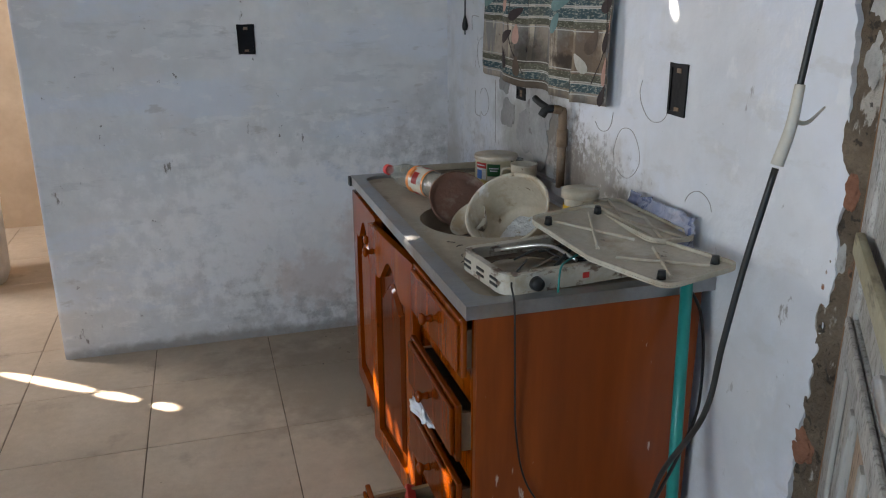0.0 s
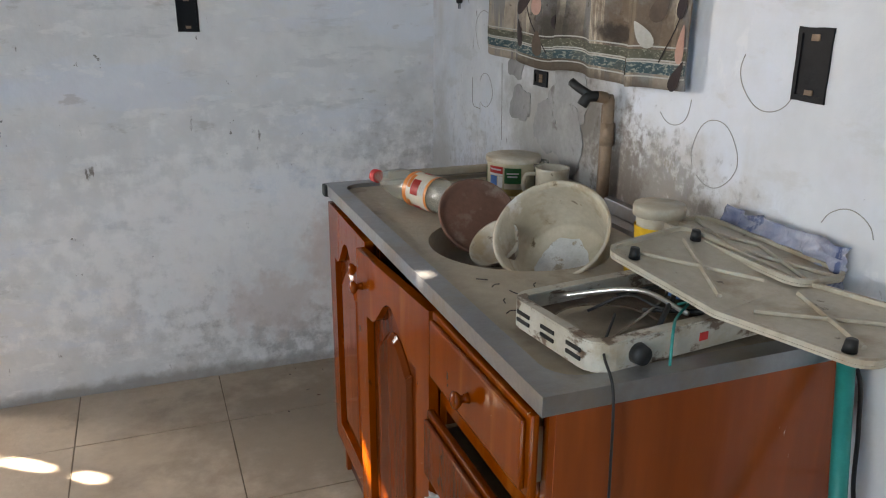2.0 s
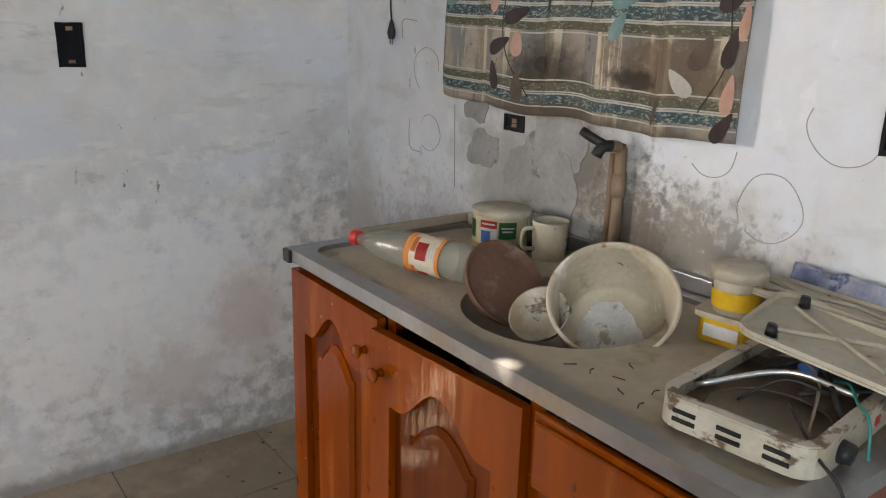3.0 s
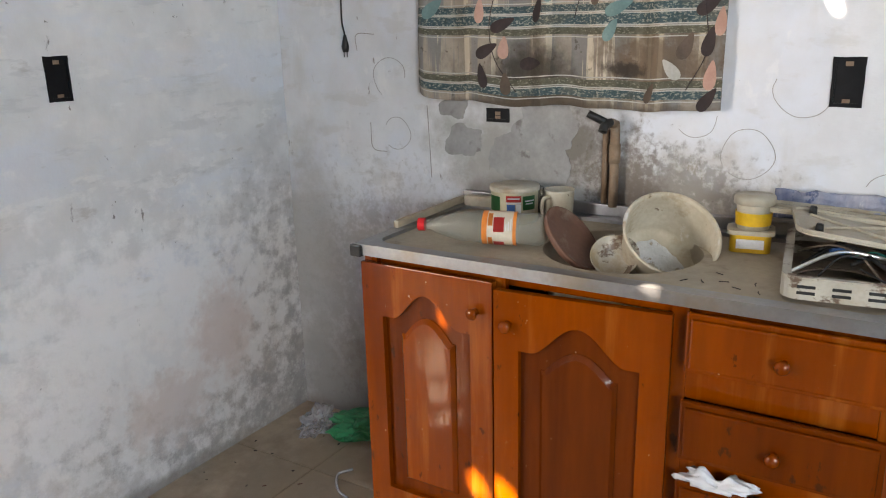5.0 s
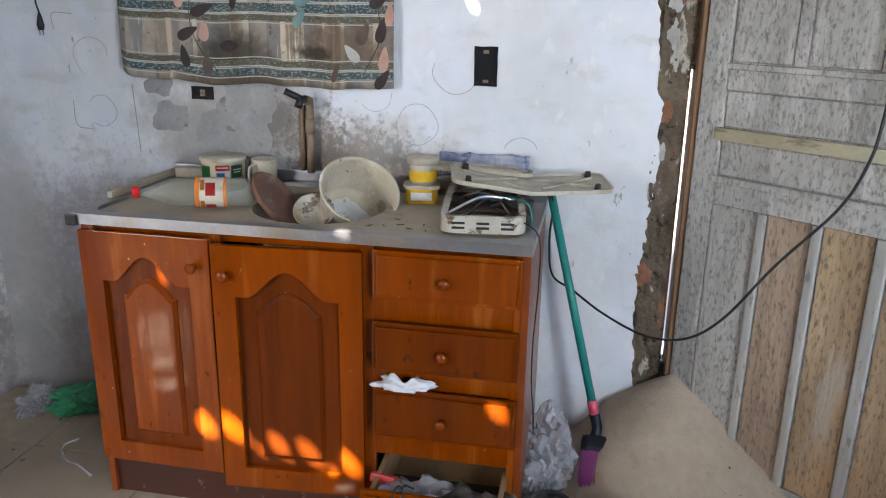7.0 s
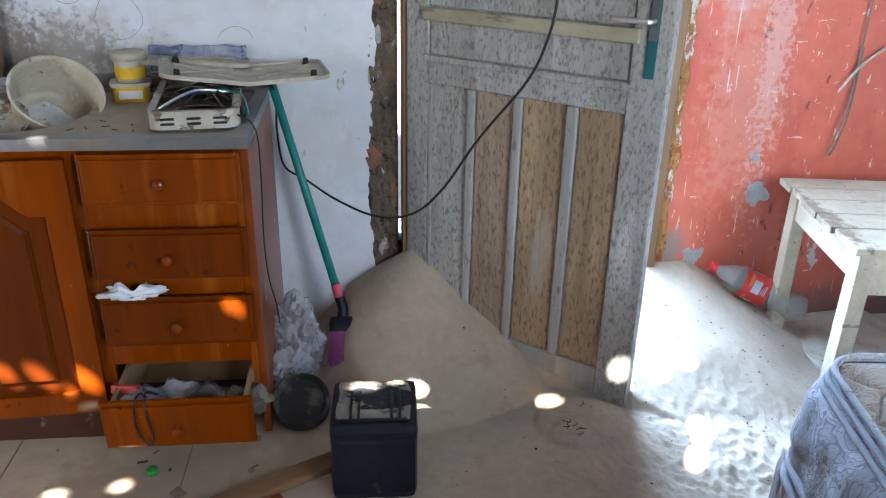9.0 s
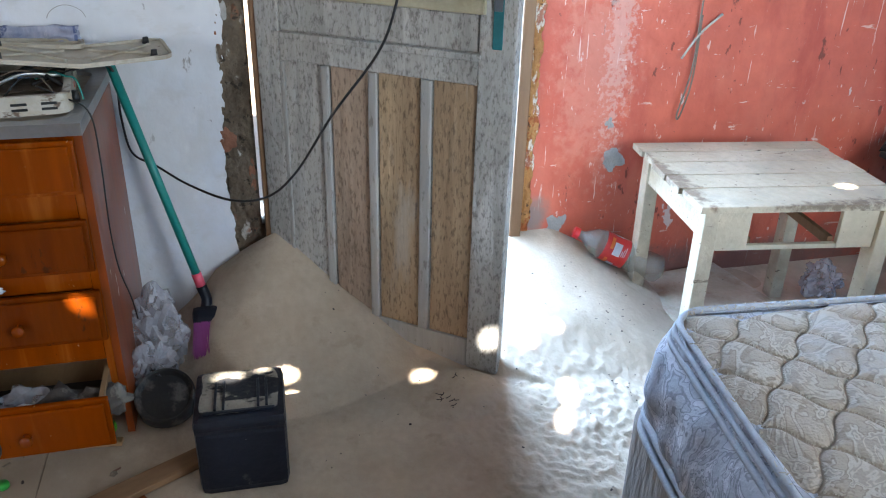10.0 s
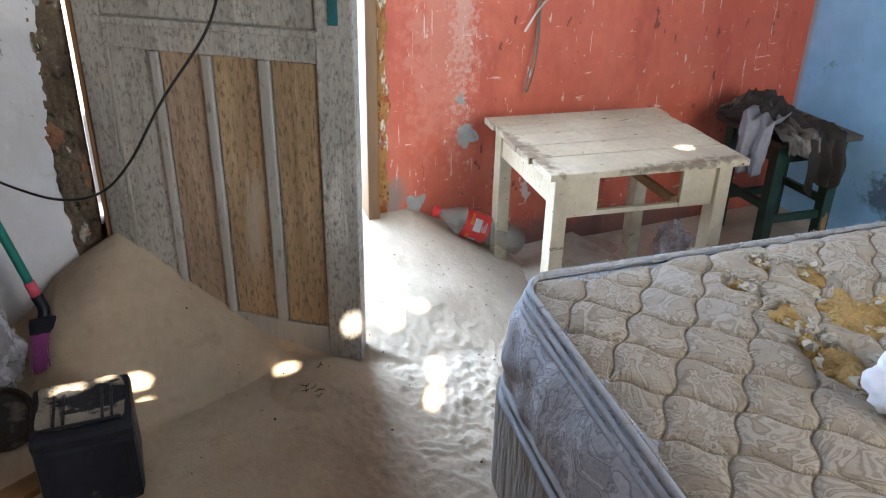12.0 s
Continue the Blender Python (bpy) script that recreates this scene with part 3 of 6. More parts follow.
def tube(points, r, n=10, steps=8, bm=None, taper=None):
    bm = bm or bmesh.new()
    path = smooth_path(points, steps) if steps > 1 else [Vector(p) for p in points]
    rings = []
    side = Vector((0.3, 0.5, 0.81))
    for i, p in enumerate(path):
        ahead = (path[min(i + 1, len(path) - 1)] - path[max(i - 1, 0)]).normalized()
        side = (side - ahead * side.dot(ahead)).normalized()
        up = ahead.cross(side)
        rr = r if taper is None else r + (taper - r) * i / (len(path) - 1)
        rings.append([bm.verts.new(p + rr * (side * math.cos(2 * math.pi * k / n) + up * math.sin(2 * math.pi * k / n))) for k in range(n)])
    for a, b in zip(rings, rings[1:]):
        for k in range(n):
            bm.faces.new((a[k], a[(k + 1) % n], b[(k + 1) % n], b[k]))
    bm.faces.new(rings[0][::-1])
    bm.faces.new(rings[-1])
    return bm


def sheet(nx, ny, place, thick=0.0):
    """A cloth or drift: place(u, v) gives the point for u, v from 0 to 1."""
    bm = bmesh.new()
    vs = [[bm.verts.new(place(i / nx, j / ny)) for i in range(nx + 1)] for j in range(ny + 1)]
    for j in range(ny):
        for i in range(nx):
            bm.faces.new((vs[j][i], vs[j][i + 1], vs[j + 1][i + 1], vs[j + 1][i]))
    if thick:
        bmesh.ops.recalc_face_normals(bm, faces=bm.faces)
        bmesh.ops.solidify(bm, geom=bm.faces[:], thickness=thick)
    return bm


def lump(sx, sy, sz, rough, seed, sub=3, sharp=1.0, flat=True):
    """A crumpled body, such as a plastic bag or a heap of cloth, standing on z = 0."""
    bm = bmesh.new()
    bmesh.ops.create_icosphere(bm, subdivisions=sub, radius=1.0)
    for v in bm.verts:
        q = v.co * 1.7 + Vector((seed * 3.1, seed * 1.7, seed))
        k = 1 + rough * noise.noise(q) + rough * 0.7 * abs(noise.noise(q * 2.3)) * sharp + rough * 0.35 * noise.noise(q * 5)
        v.co = Vector((v.co.x * sx * k, v.co.y * sy * k, v.co.z * sz * k))
        if flat:
            v.co.z = max(v.co.z + sz * 0.85, 0.0)
    return bm


def ragged(points, amount, seed, step=0.02):
    """An outline with its long straight sides broken up."""
    out = []
    for k, (a, b) in enumerate(zip(points, points[1:] + points[:1])):
        a, b = Vector(a), Vector(b)
        n = max(int((b - a).length / step), 1)
        across = Vector((-(b - a).y, (b - a).x)).normalized()
        for i in range(n):
            p = a + (b - a) * i / n
            out.append(tuple(p + across * amount * (noise.noise(Vector((p.x * 14, p.y * 14, seed))) + 0.6 * noise.noise(Vector((p.x * 45, p.y * 45, seed))))))
    return out


def blob(cx, cy, r, seed, ry=None, n=28, rough=0.35):
    return [(cx + r * math.cos(a) * k, cy + (ry or r) * math.sin(a) * k) for a, k in
            ((2 * math.pi * i / n, 1 + rough * (noise.noise(Vector((1.1 * math.cos(2 * math.pi * i / n), 1.1 * math.sin(2 * math.pi * i / n), seed + 0.37))) + 0.25 * noise.noise(Vector((4 * math.cos(2 * math.pi * i / n), 4 * math.sin(2 * math.pi * i / n), seed))))) for i in range(n))]


# ---- structure ----
def on_east(bm):
    """A plate drawn in (y, z) is laid on the east wall with its upper side into the room."""
    for v in bm.verts:
        y, z, h = v.co
        v.co = (WALL_X - h, y, z)
    return bm


DOOR_N, DOOR_S, DOOR_TOP = 0.985, 0.055, 2.08       # the doorway in the east wall
structure("wall_east_core_north", box(WALL_X + 0.012, 1.13, DOOR_N - 0.045, LEFT_Y - 0.001, -0.05, CEILING), masonry, "grey broken masonry core of the kitchen wall beside the door", "wall")
EDGE = ragged([(1.035, CEILING), (1.04, 1.35), (1.01, 1.1), (1.005, 0.9), (1.03, 0.62), (1.02, 0.22), (1.02, -0.02), (1.02, -0.04)], 0.013, 3.0, 0.008)
EDGE = EDGE[:next(k for k, p in enumerate(EDGE) if p[1] < 0.0)]
skin = [(LEFT_Y - 0.0005, -0.02), (LEFT_Y - 0.0005, CEILING)] + EDGE[1:] + [(1.02, -0.02)]
wall_kitchen = structure("wall_east_plaster", on_east(plate([(max(min(y, LEFT_Y), 0.97), max(min(z, CEILING), -0.02)) for y, z in skin], (), -0.012, 0.0)), plaster,
                         "dirty white plaster kitchen wall with a broken edge by the door", "wall")
structure("wall_east_lintel", box(WALL_X + 0.003, 1.13, DOOR_S, DOOR_N - 0.046, DOOR_TOP + 0.05, CEILING), plaster, "plastered wall above the doorway", "wall")
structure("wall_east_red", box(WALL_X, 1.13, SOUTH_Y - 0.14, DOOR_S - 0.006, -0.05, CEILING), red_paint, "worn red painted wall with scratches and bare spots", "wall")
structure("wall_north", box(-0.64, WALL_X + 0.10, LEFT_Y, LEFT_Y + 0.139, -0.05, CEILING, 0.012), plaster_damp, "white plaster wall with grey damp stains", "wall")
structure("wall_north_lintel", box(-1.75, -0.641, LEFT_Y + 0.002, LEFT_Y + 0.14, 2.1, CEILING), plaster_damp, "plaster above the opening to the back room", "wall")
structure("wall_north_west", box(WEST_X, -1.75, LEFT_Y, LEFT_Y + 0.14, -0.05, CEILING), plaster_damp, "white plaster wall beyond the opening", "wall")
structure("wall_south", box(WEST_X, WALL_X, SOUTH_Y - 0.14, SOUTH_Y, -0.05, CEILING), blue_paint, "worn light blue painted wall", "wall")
# unseen openings, cut where the added fill lights stand
WIN = (-1.25, -0.20, 0.80, 2.1)
structure("wall_west", moved(plate([(SOUTH_Y, -0.05), (LEFT_Y + 2.2, -0.05), (LEFT_Y + 2.2, CEILING), (SOUTH_Y, CEILING)], [[(WIN[0], WIN[2]), (WIN[1], WIN[2]), (WIN[1], WIN[3]), (WIN[0], WIN[3])], [(3.9, 0.92), (4.8, 0.92), (4.8, 2.08), (3.9, 2.08)]], 0, 0.14),
          Matrix(((0, 0, -1, WEST_X), (1, 0, 0, 0), (0, 1, 0, 0), (0, 0, 0, 1)))), plaster, "plain unseen plaster wall with two openings for added light", "wall")
structure("wall_back_room_east", box(0.2, 0.34, LEFT_Y + 0.14, LEFT_Y + 2.2, -0.05, CEILING), tan_paint, "tan wall of the back room", "wall")
structure("wall_back_room_north", box(WEST_X, 0.34, LEFT_Y + 2.2, LEFT_Y + 2.34, -0.05, CEILING), tan_paint, "tan wall of the back room", "wall")


def roof_hole(p, r, ry=None, turn=0.0):
    """The outline of a hole in the roof through which the sun strikes the place p."""
    p = Vector(p)
    c = p - SUN * ((CEILING - p.z) / -SUN.z)
    a = radians(turn)
    return [(c.x + x * math.cos(a) - y * math.sin(a), c.y + x * math.sin(a) + y * math.cos(a)) for x, y in circle(0, 0, r * 1.12, 12, (ry or r) * 1.12)]


HOLES = [
    roof_hole((0.44, 2.175, 0.258), 0.026, 0.032), roof_hole((0.40, 2.088, 0.293), 0.026, 0.028),
    roof_hole((0.40, 1.971, 0.268), 0.021), roof_hole((0.40, 1.892, 0.262), 0.022), roof_hole((0.40, 1.785, 0.246), 0.023, 0.024),
    roof_hole((0.40, 2.03, 0.25), 0.011), roof_hole((0.40, 1.835, 0.22), 0.012),
    roof_hole((0.42, 1.372, 0.40), 0.017, 0.023), roof_hole((0.44, 1.775, 0.838), 0.018), roof_hole((0.985, 1.555, 1.373), 0.014),
    roof_hole((0.45, 2.27, 0.672), 0.011),
    roof_hole((-0.68, 3.033, 0.0), 0.018, 0.215, 54), roof_hole((-0.425, 2.841, 0.0), 0.018, 0.10, 54), roof_hole((-0.24, 2.70, 0.0), 0.018, 0.05, 54),
    roof_hole((0.478, 0.338, 0.13), 0.024, 0.030), roof_hole((0.575, 0.194, 0.05), 0.05, 0.035), roof_hole((0.603, 0.086, 0.05), 0.028, 0.026),
    roof_hole((0.325, 0.150, 0.03), 0.060, 0.021, -20), roof_hole((0.215, 0.205, 0.03), 0.048, 0.018, -28), roof_hole((0.489, 0.535, 0.04), 0.030, 0.032),
    roof_hole((0.535, 0.909, 0.05), 0.026, 0.03), roof_hole((0.31, 1.06, 0.23), 0.018, 0.032), roof_hole((0.33, 0.98, 0.23), 0.010, 0.018),
    roof_hole((0.405, -0.686, 0.56), 0.018, 0.026), roof_hole((0.258, 1.669, 0.0), 0.016, 0.022), roof_hole((0.237, 1.820, 0.0), 0.015, 0.024),
]
# the unseen west overhang is added to keep the sun off the wall openings
structure("ceiling", plate([(WEST_X - 1.9, SOUTH_Y - 0.14), (1.4, SOUTH_Y - 0.14), (1.4, LEFT_Y + 2.34), (WEST_X - 1.9, LEFT_Y + 2.34)], HOLES, CEILING, CEILING + 0.006), roof_mat,
          "thin grey roof sheet with small holes and added west overhang", "ceiling")
structure("floor", box(WEST_X, 1.13, SOUTH_Y, LEFT_Y + 2.2, -0.12, -0.004), grout, "dusty floor under the tiles", "floor")
structure("ground", sheet(40, 40, lambda u, v: (1.135 + 600 * u ** 3, -300 + 600 * v, 0.10 + 0.3 * noise.noise(Vector((u * 9, v * 9, 4)))), 0), sand_mat, "pale sand ground outside the house", "ground")
structure("ground_west", sheet(20, 20, lambda u, v: (WEST_X - 0.145 - 600 * u ** 3, -300 + 600 * v, -0.1), 0), sand_mat, "pale sand ground behind the house", "ground")


def drift(x, y):
    """The height of the blown-in sand."""
    d = math.hypot(x - 0.93, (y - 0.90) * (1.0 if y < 0.9 else 1.05))
    cone = 0.315 - 0.60 * d
    run = max(0.0, -(y + 0.02), y - 0.62)
    bank = 0.235 - 0.36 * math.hypot(max(0.0, 1.02 - x), run * 1.5) - 0.05 * max(0, y - 0.3)
    front = (x - 0.95) * -0.777 + (y - 0.905) * 0.63       # how far before the door leaf
    bank -= 1.6 * max(front + 0.01, 0.0)
    skin = 0.020 * math.exp(-((x - 0.35) ** 2 + (y - 0.35) ** 2) / 0.55) + 0.004
    h = max(cone, 0.0) + 0.0
    h = max(h, bank, 0.0)
    h += skin + 0.010 * noise.noise(Vector((x * 5, y * 5, 2.0)))
    wave = math.exp(-((x - 0.22) ** 2 / 0.10 + (y - 0.12) ** 2 / 0.05))
    h += wave * 0.0022 * math.sin(135 * (0.45 * x + 0.9 * y) + 7 * noise.noise(Vector((x * 7, y * 7, 1.0))))
    ripple = math.exp(-((x - 0.12) ** 2 / 0.16 + (y - 0.12) ** 2 / 0.11))
    h += 0.010 * math.exp(-((x - 0.55) ** 2 / 0.12 + (y - 0.10) ** 2 / 0.10)) * noise.noise(Vector((x * 8, y * 11, 12.0)))
    fine = noise.noise(Vector((x * 34 + 9 * y, y * 52 - 8 * x, 4.0)))
    h += ripple * 0.006 * (1 - abs(fine)) ** 3
    d = math.hypot(x - 0.40, (y - 0.46) * 0.9)
    h += 0.030 * max(1 - (d / 0.12) ** 2, 0.0) ** 0.6
    scales = 1 - abs(noise.noise(Vector((x * 26 + 10 * y, y * 34 - 9 * x, 9.0))))
    h += ripple * 0.011 * scales ** 4
    h += ripple * (0.009 * noise.noise(Vector((x * 16 + 5 * y, y * 30, 7.0))) + 0.010 * abs(noise.noise(Vector((x * 26, y * 46 + x * 12, 3.0)))))
    edge = min((x + 0.75) / 0.5, (1.35 - y + 0.1 * noise.noise(Vector((x * 3, 0, 0)))) / 0.25, (y + 1.0) / 0.35, 1.0)
    return h * max(edge, 0.0) - 0.006 * (1 - max(min(edge, 1.0), 0.0))


structure("sand_drift", sheet(320, 400, lambda u, v: (-0.75 + 1.95 * u, -1.0 + 2.45 * v, drift(-0.75 + 1.95 * u, -1.0 + 2.45 * v) - 0.002)), sand_mat,
          "drift of fine pale sand blown in through the doorway", "sand", smooth=True)

# door frame in the east wall
structure("door_frame_post_north", box(0.945, 1.06, 0.885, 0.929, -0.05, DOOR_TOP, 0.004), frame_wood, "orange-brown wooden door post", "door frame")
structure("door_frame_post_south", box(0.955, 1.075, 0.084, 0.124, -0.05, DOOR_TOP, 0.004), frame_wood, "orange-brown wooden door post beside the red wall", "door frame")
structure("door_frame_head", box(0.95, 1.07, 0.124, 0.885, DOOR_TOP - 0.04, DOOR_TOP, 0.004), frame_wood, "wooden head of the door frame", "door frame")


def crumbled(u, v):
    z = -0.05 + (DOOR_TOP + 0.05) * v
    wide = 0.026 + 0.020 * noise.noise(Vector((z * 9, 1.0, 5.0))) + 0.012 * noise.noise(Vector((z * 34, 2.0, 5.0)))
    y = 0.0825 - (wide + 0.02) * u
    q = Vector((y * 40, z * 24, 6.0))
    out = 0.006 + 0.008 * noise.noise(q) + 0.006 * noise.noise(q * 2.6) - 0.014 * max(u - 0.75, 0) * 4
    return Vector((WALL_X + 0.002 - out, y, z))


structure("jamb_fill_south", sheet(12, 320, crumbled), crumble, "crumbling orange mortar edge between post and red wall", "wall", smooth=True)


def rubble(u, v):
    y, z = 0.942 + 0.085 * u, 0.0 + 2.1 * v
    q = Vector((y * 30, z * 18, 2.0))
    out = 0.007 * noise.noise(q) + 0.007 * noise.noise(q * 2.7) + 0.012 * max(noise.noise(Vector((y * 9, z * 5.5, 9.0))), 0)
    return Vector((WALL_X + 0.004 - out, y, z))


structure("jamb_rubble", sheet(16, 300, rubble), masonry, "rough broken masonry edge beside the door", "wall", smooth=True)
jamb = bpy.data.objects["jamb_rubble"]
part("jamb_block", box(WALL_X + 0.008, 1.06, 0.9295, 0.9415, 1.215, 2.05), masonry, jamb)
part("jamb_block", box(WALL_X + 0.008, 1.06, 0.9295, 0.9415, -0.05, 0.33), masonry, jamb)
for k, (y, z, sy, sz) in enumerate(((1.018, 0.61, 0.024, 0.030), (0.995, 1.10, 0.016, 0.030), (0.955, 0.50, 0.010, 0.045))):
    part("broken_brick", moved(lump(0.007, sy, sz, 0.5, 60.0 + k, 3, 1.0, False), pose(WALL_X + 0.003, y, z)), brick_bit, jamb, "chip of orange brick")
for k, (y, z, sy, sz) in enumerate(((0.992, 1.40, 0.020, 0.03), (0.995, 1.30, 0.014, 0.035), (0.998, 0.98, 0.010, 0.025), (0.985, 1.58, 0.02, 0.05))):
    part("mortar_lump", moved(lump(0.005, sy, sz, 0.6, 70.0 + k, 3, 1.0, False), pose(WALL_X + 0.006, y, z)), mortar_mat, jamb, "lump of pale mortar")

# ---- the door ----
HINGE, TIP = Vector((0.95, 0.905, 0)), Vector((0.47, 0.314, 0))
along = (TIP - HINGE)
DW = 0.765
door = thing("door_1", pose(HINGE.x, HINGE.y, 0.03, 0, 0, math.degrees(math.atan2(along.y, along.x))), "weathered grey wooden panel door standing ajar in drifted sand", "door", kind="structure")
DT = 0.018
part("core_panel", box(0.03, DW - 0.03, -0.006, 0.008, 0.04, 2.02), grey_wood, door)
for x0, x1 in ((0.0, 0.075), (0.668, DW)):
    part("stile", box(x0, x1, -DT, DT, 0.0, 2.05, 0.004), grey_wood, door)
for z0, z1 in ((0.0, 0.091), (0.835, 0.914), (1.143, 1.210), (1.95, 2.05)):
    part("rail", box(0.0755, 0.6675, -DT + 0.001, DT, z0, z1, 0.004), grey_wood if z0 else lit_strip, door)
for x0, x1, mat in ((0.0765, 0.204, grey_wood), (0.236, 0.351, pink_wood), (0.384, 0.507, tan_wood), (0.546, 0.667, tan_wood)):
    part("lower_panel", box(x0, x1, -0.010, -0.0065, 0.092, 0.834, 0.002), mat, door, "" if mat is grey_wood else "bare tan board")
for x0, x1 in ((0.205, 0.235), (0.352, 0.383), (0.508, 0.545)):
    part("muntin", box(x0 + 0.003, x1 - 0.003, -DT - 0.003, -0.0065, 0.092, 0.834, 0.005), lit_strip, door, "worn strip in door paint paled to look lit")
part("panel_bead", box(0.0765, 0.088, -DT - 0.001, -0.0105, 0.093, 0.833, 0.003), lit_strip, door)
for z0, z1 in ((0.917, 1.008), (1.047, 1.140)):
    part("middle_panel", box(0.078, 0.665, -0.012, -0.0065, z0, z1, 0.004), grey_wood, door)
part("moulding", box(0.062, 0.686, -DT - 0.014, -DT - 0.0005, 1.010, 1.045, 0.005), moulding_mat, door, "cream stained moulding")
part("moulding", box(0.066, 0.676, -DT - 0.009, -DT - 0.0005, 0.896, 0.914, 0.004), grey_wood, door)
part("moulding", box(0.072, 0.672, -DT - 0.007, -DT - 0.0005, 1.196, 1.212, 0.004), grey_wood, door)
for x0, x1 in ((0.080, 0.245), (0.282, 0.452), (0.489, 0.664)):
    part("upper_panel", box(x0, x1, -0.012, -0.0065, 1.216, 1.945, 0.004), grey_wood, door)
for x0, x1 in ((0.247, 0.280), (0.454, 0.487)):
    part("upper_muntin", box(x0, x1, -DT + 0.002, -0.0065, 1.213, 1.949, 0.003), grey_wood, door)
lock = part("lock_plate", box(0.704, 0.730, -DT - 0.004, -DT, 0.93, 1.13, 0.002), teal_metal, door, "teal painted metal lock plate")
part("lock_cover", box(0.706, 0.728, -DT - 0.007, -DT - 0.0042, 1.02, 1.125, 0.002), grey_metal, lock, "dull grey lock cover")
part("door_handle", tube([(0.717, -DT, 1.067), (0.717, -0.055, 1.067), (0.69, -0.06, 1.068), (0.625, -0.058, 1.066)], 0.007, 8, 5), bright_metal, lock, "bright metal lever handle", True)
for z in (0.42, 1.05, 1.75):
    part("hinge", tube([(0.0, 0.024, z - 0.04), (0.0, 0.024, z + 0.04)], 0.007, 8, 1), rubber, door)


# ---- sink cabinet ----
def arch(w, h, side, rise, n=14, power=0.62):
    """The outline of a door's cathedral panel: width, height at the shoulders, shoulder length and rise."""
    pts = [(0, 0), (w, 0), (w, h)]
    x0, x1 = w - side, side
    for k in range(n + 1):
        t = k / n
        pts.append((x0 + (x1 - x0) * t, h + rise * (0.5 - 0.5 * math.cos(2 * math.pi * t)) ** power))
    pts.append((0, h))
    return pts


def shifted(pts, dx, dy):
    return [(x + dx, y + dy) for x, y in pts]


def knob(parent, x, y, z):
    k = part("knob", moved(lathe([(0, 0), (0.009, 0), (0.007, 0.006), (0.006, 0.011), (0.012, 0.016), (0.0145, 0.021), (0.011, 0.026), (0, 0.028)], 16),
                           pose(x, y, z, 90)), varnish, parent, "turned wooden knob", True)
    return k


cabinet = thing("sink_cabinet", pose(0.455, 2.50, 0, 0, 0, -90), "orange varnished wooden sink cabinet with arched doors and half-open drawers", "cabinet")
CW, CH, CD = 1.185, 0.8135, 0.50
part("side_panel", box(0, 0.018, 0.0, CD, 0.0, CH, 0.001), varnish_red, cabinet)
part("side_panel", box(CW - 0.018, CW, 0.0, CD, 0.0, CH, 0.001), varnish_red, cabinet, "scuffed red-brown side panel")
part("back_panel", box(0.0185, CW - 0.0185, CD - 0.008, CD, 0.02, CH), dark_inside, cabinet)
part("bottom_panel", box(0.0185, CW - 0.0185, 0.02, CD - 0.0085, 0.10, 0.115), dark_inside, cabinet)
part("toe_kick", box(0.0185, 0.79, 0.012, 0.03, 0.0, 0.118), kick_wood, cabinet, "dark brown kick board")
for x0, x1 in ((0.0185, 0.035), (0.366, 0.392), (0.766, 0.80), (1.148, CW - 0.0185)):
    part("face_stile", box(x0, x1, 0.002, 0.02, 0.12, CH, 0.001), varnish, cabinet)
part("face_rail", box(0.036, CW - 0.0365, 0.0215, 0.036, CH - 0.03, CH - 0.001), varnish, cabinet)
part("face_rail", box(0.036, 0.765, 0.021, 0.034, 0.119, 0.145), varnish, cabinet)
part("inner_divider", box(0.775, 0.79, 0.0365, CD - 0.009, 0.116, CH - 0.031), dark_inside, cabinet)


def rounded_edges(ob, width):
    """Rounds the sharp edges of a board."""
    bev = ob.modifiers.new("rounded", "BEVEL")
    bev.width, bev.segments, bev.limit_method, bev.angle_limit = width, 3, "ANGLE", radians(40)
    return ob


def cabinet_door(x, w, z0, z1, hinge_right, angle, knob_x):
    h = z1 - z0
    leaf = new("cabinet_door")
    leaf.parent = cabinet
    if hinge_right:
        leaf.matrix_basis = pose(x + w, 0, z0, 0, 0, angle) @ pose(-w, 0, 0)
    else:
        leaf.matrix_basis = pose(x, 0, z0, 0, 0, -angle)
    opening = shifted(arch(w - 0.12, h - 0.195, 0.030, 0.072, 26, 0.85), 0.06, 0.06)
    rounded_edges(part("door_frame", upright(plate([(0, 0), (w, 0), (w, h), (0, h)], [opening], 0.002, 0.022)), varnish, leaf), 0.005)
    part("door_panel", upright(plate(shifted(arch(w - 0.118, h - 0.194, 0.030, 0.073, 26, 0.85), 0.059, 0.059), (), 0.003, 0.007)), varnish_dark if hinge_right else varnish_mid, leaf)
    bm = plate(shifted(arch(w - 0.215, h - 0.270, 0.010, 0.052, 26, 0.48), 0.1075, 0.095), (), 0.007, 0.010)
    top = [f for f in bm.faces if all(v.co.z > 0.0095 for v in f.verts)]
    bmesh.ops.inset_region(bm, faces=top, thickness=0.012, depth=0.0)
    for v in {v for f in top for v in f.verts}:
        v.co.z = 0.0185
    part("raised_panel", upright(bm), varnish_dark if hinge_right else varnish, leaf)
    knob(leaf, knob_x, -0.022, h - 0.075)
    return leaf


cabinet_door(0.004, 0.368, 0.125, 0.798, False, 0.5, 0.325)
cabinet_door(0.385, 0.387, 0.105, 0.792, True, 4.0, 0.035)


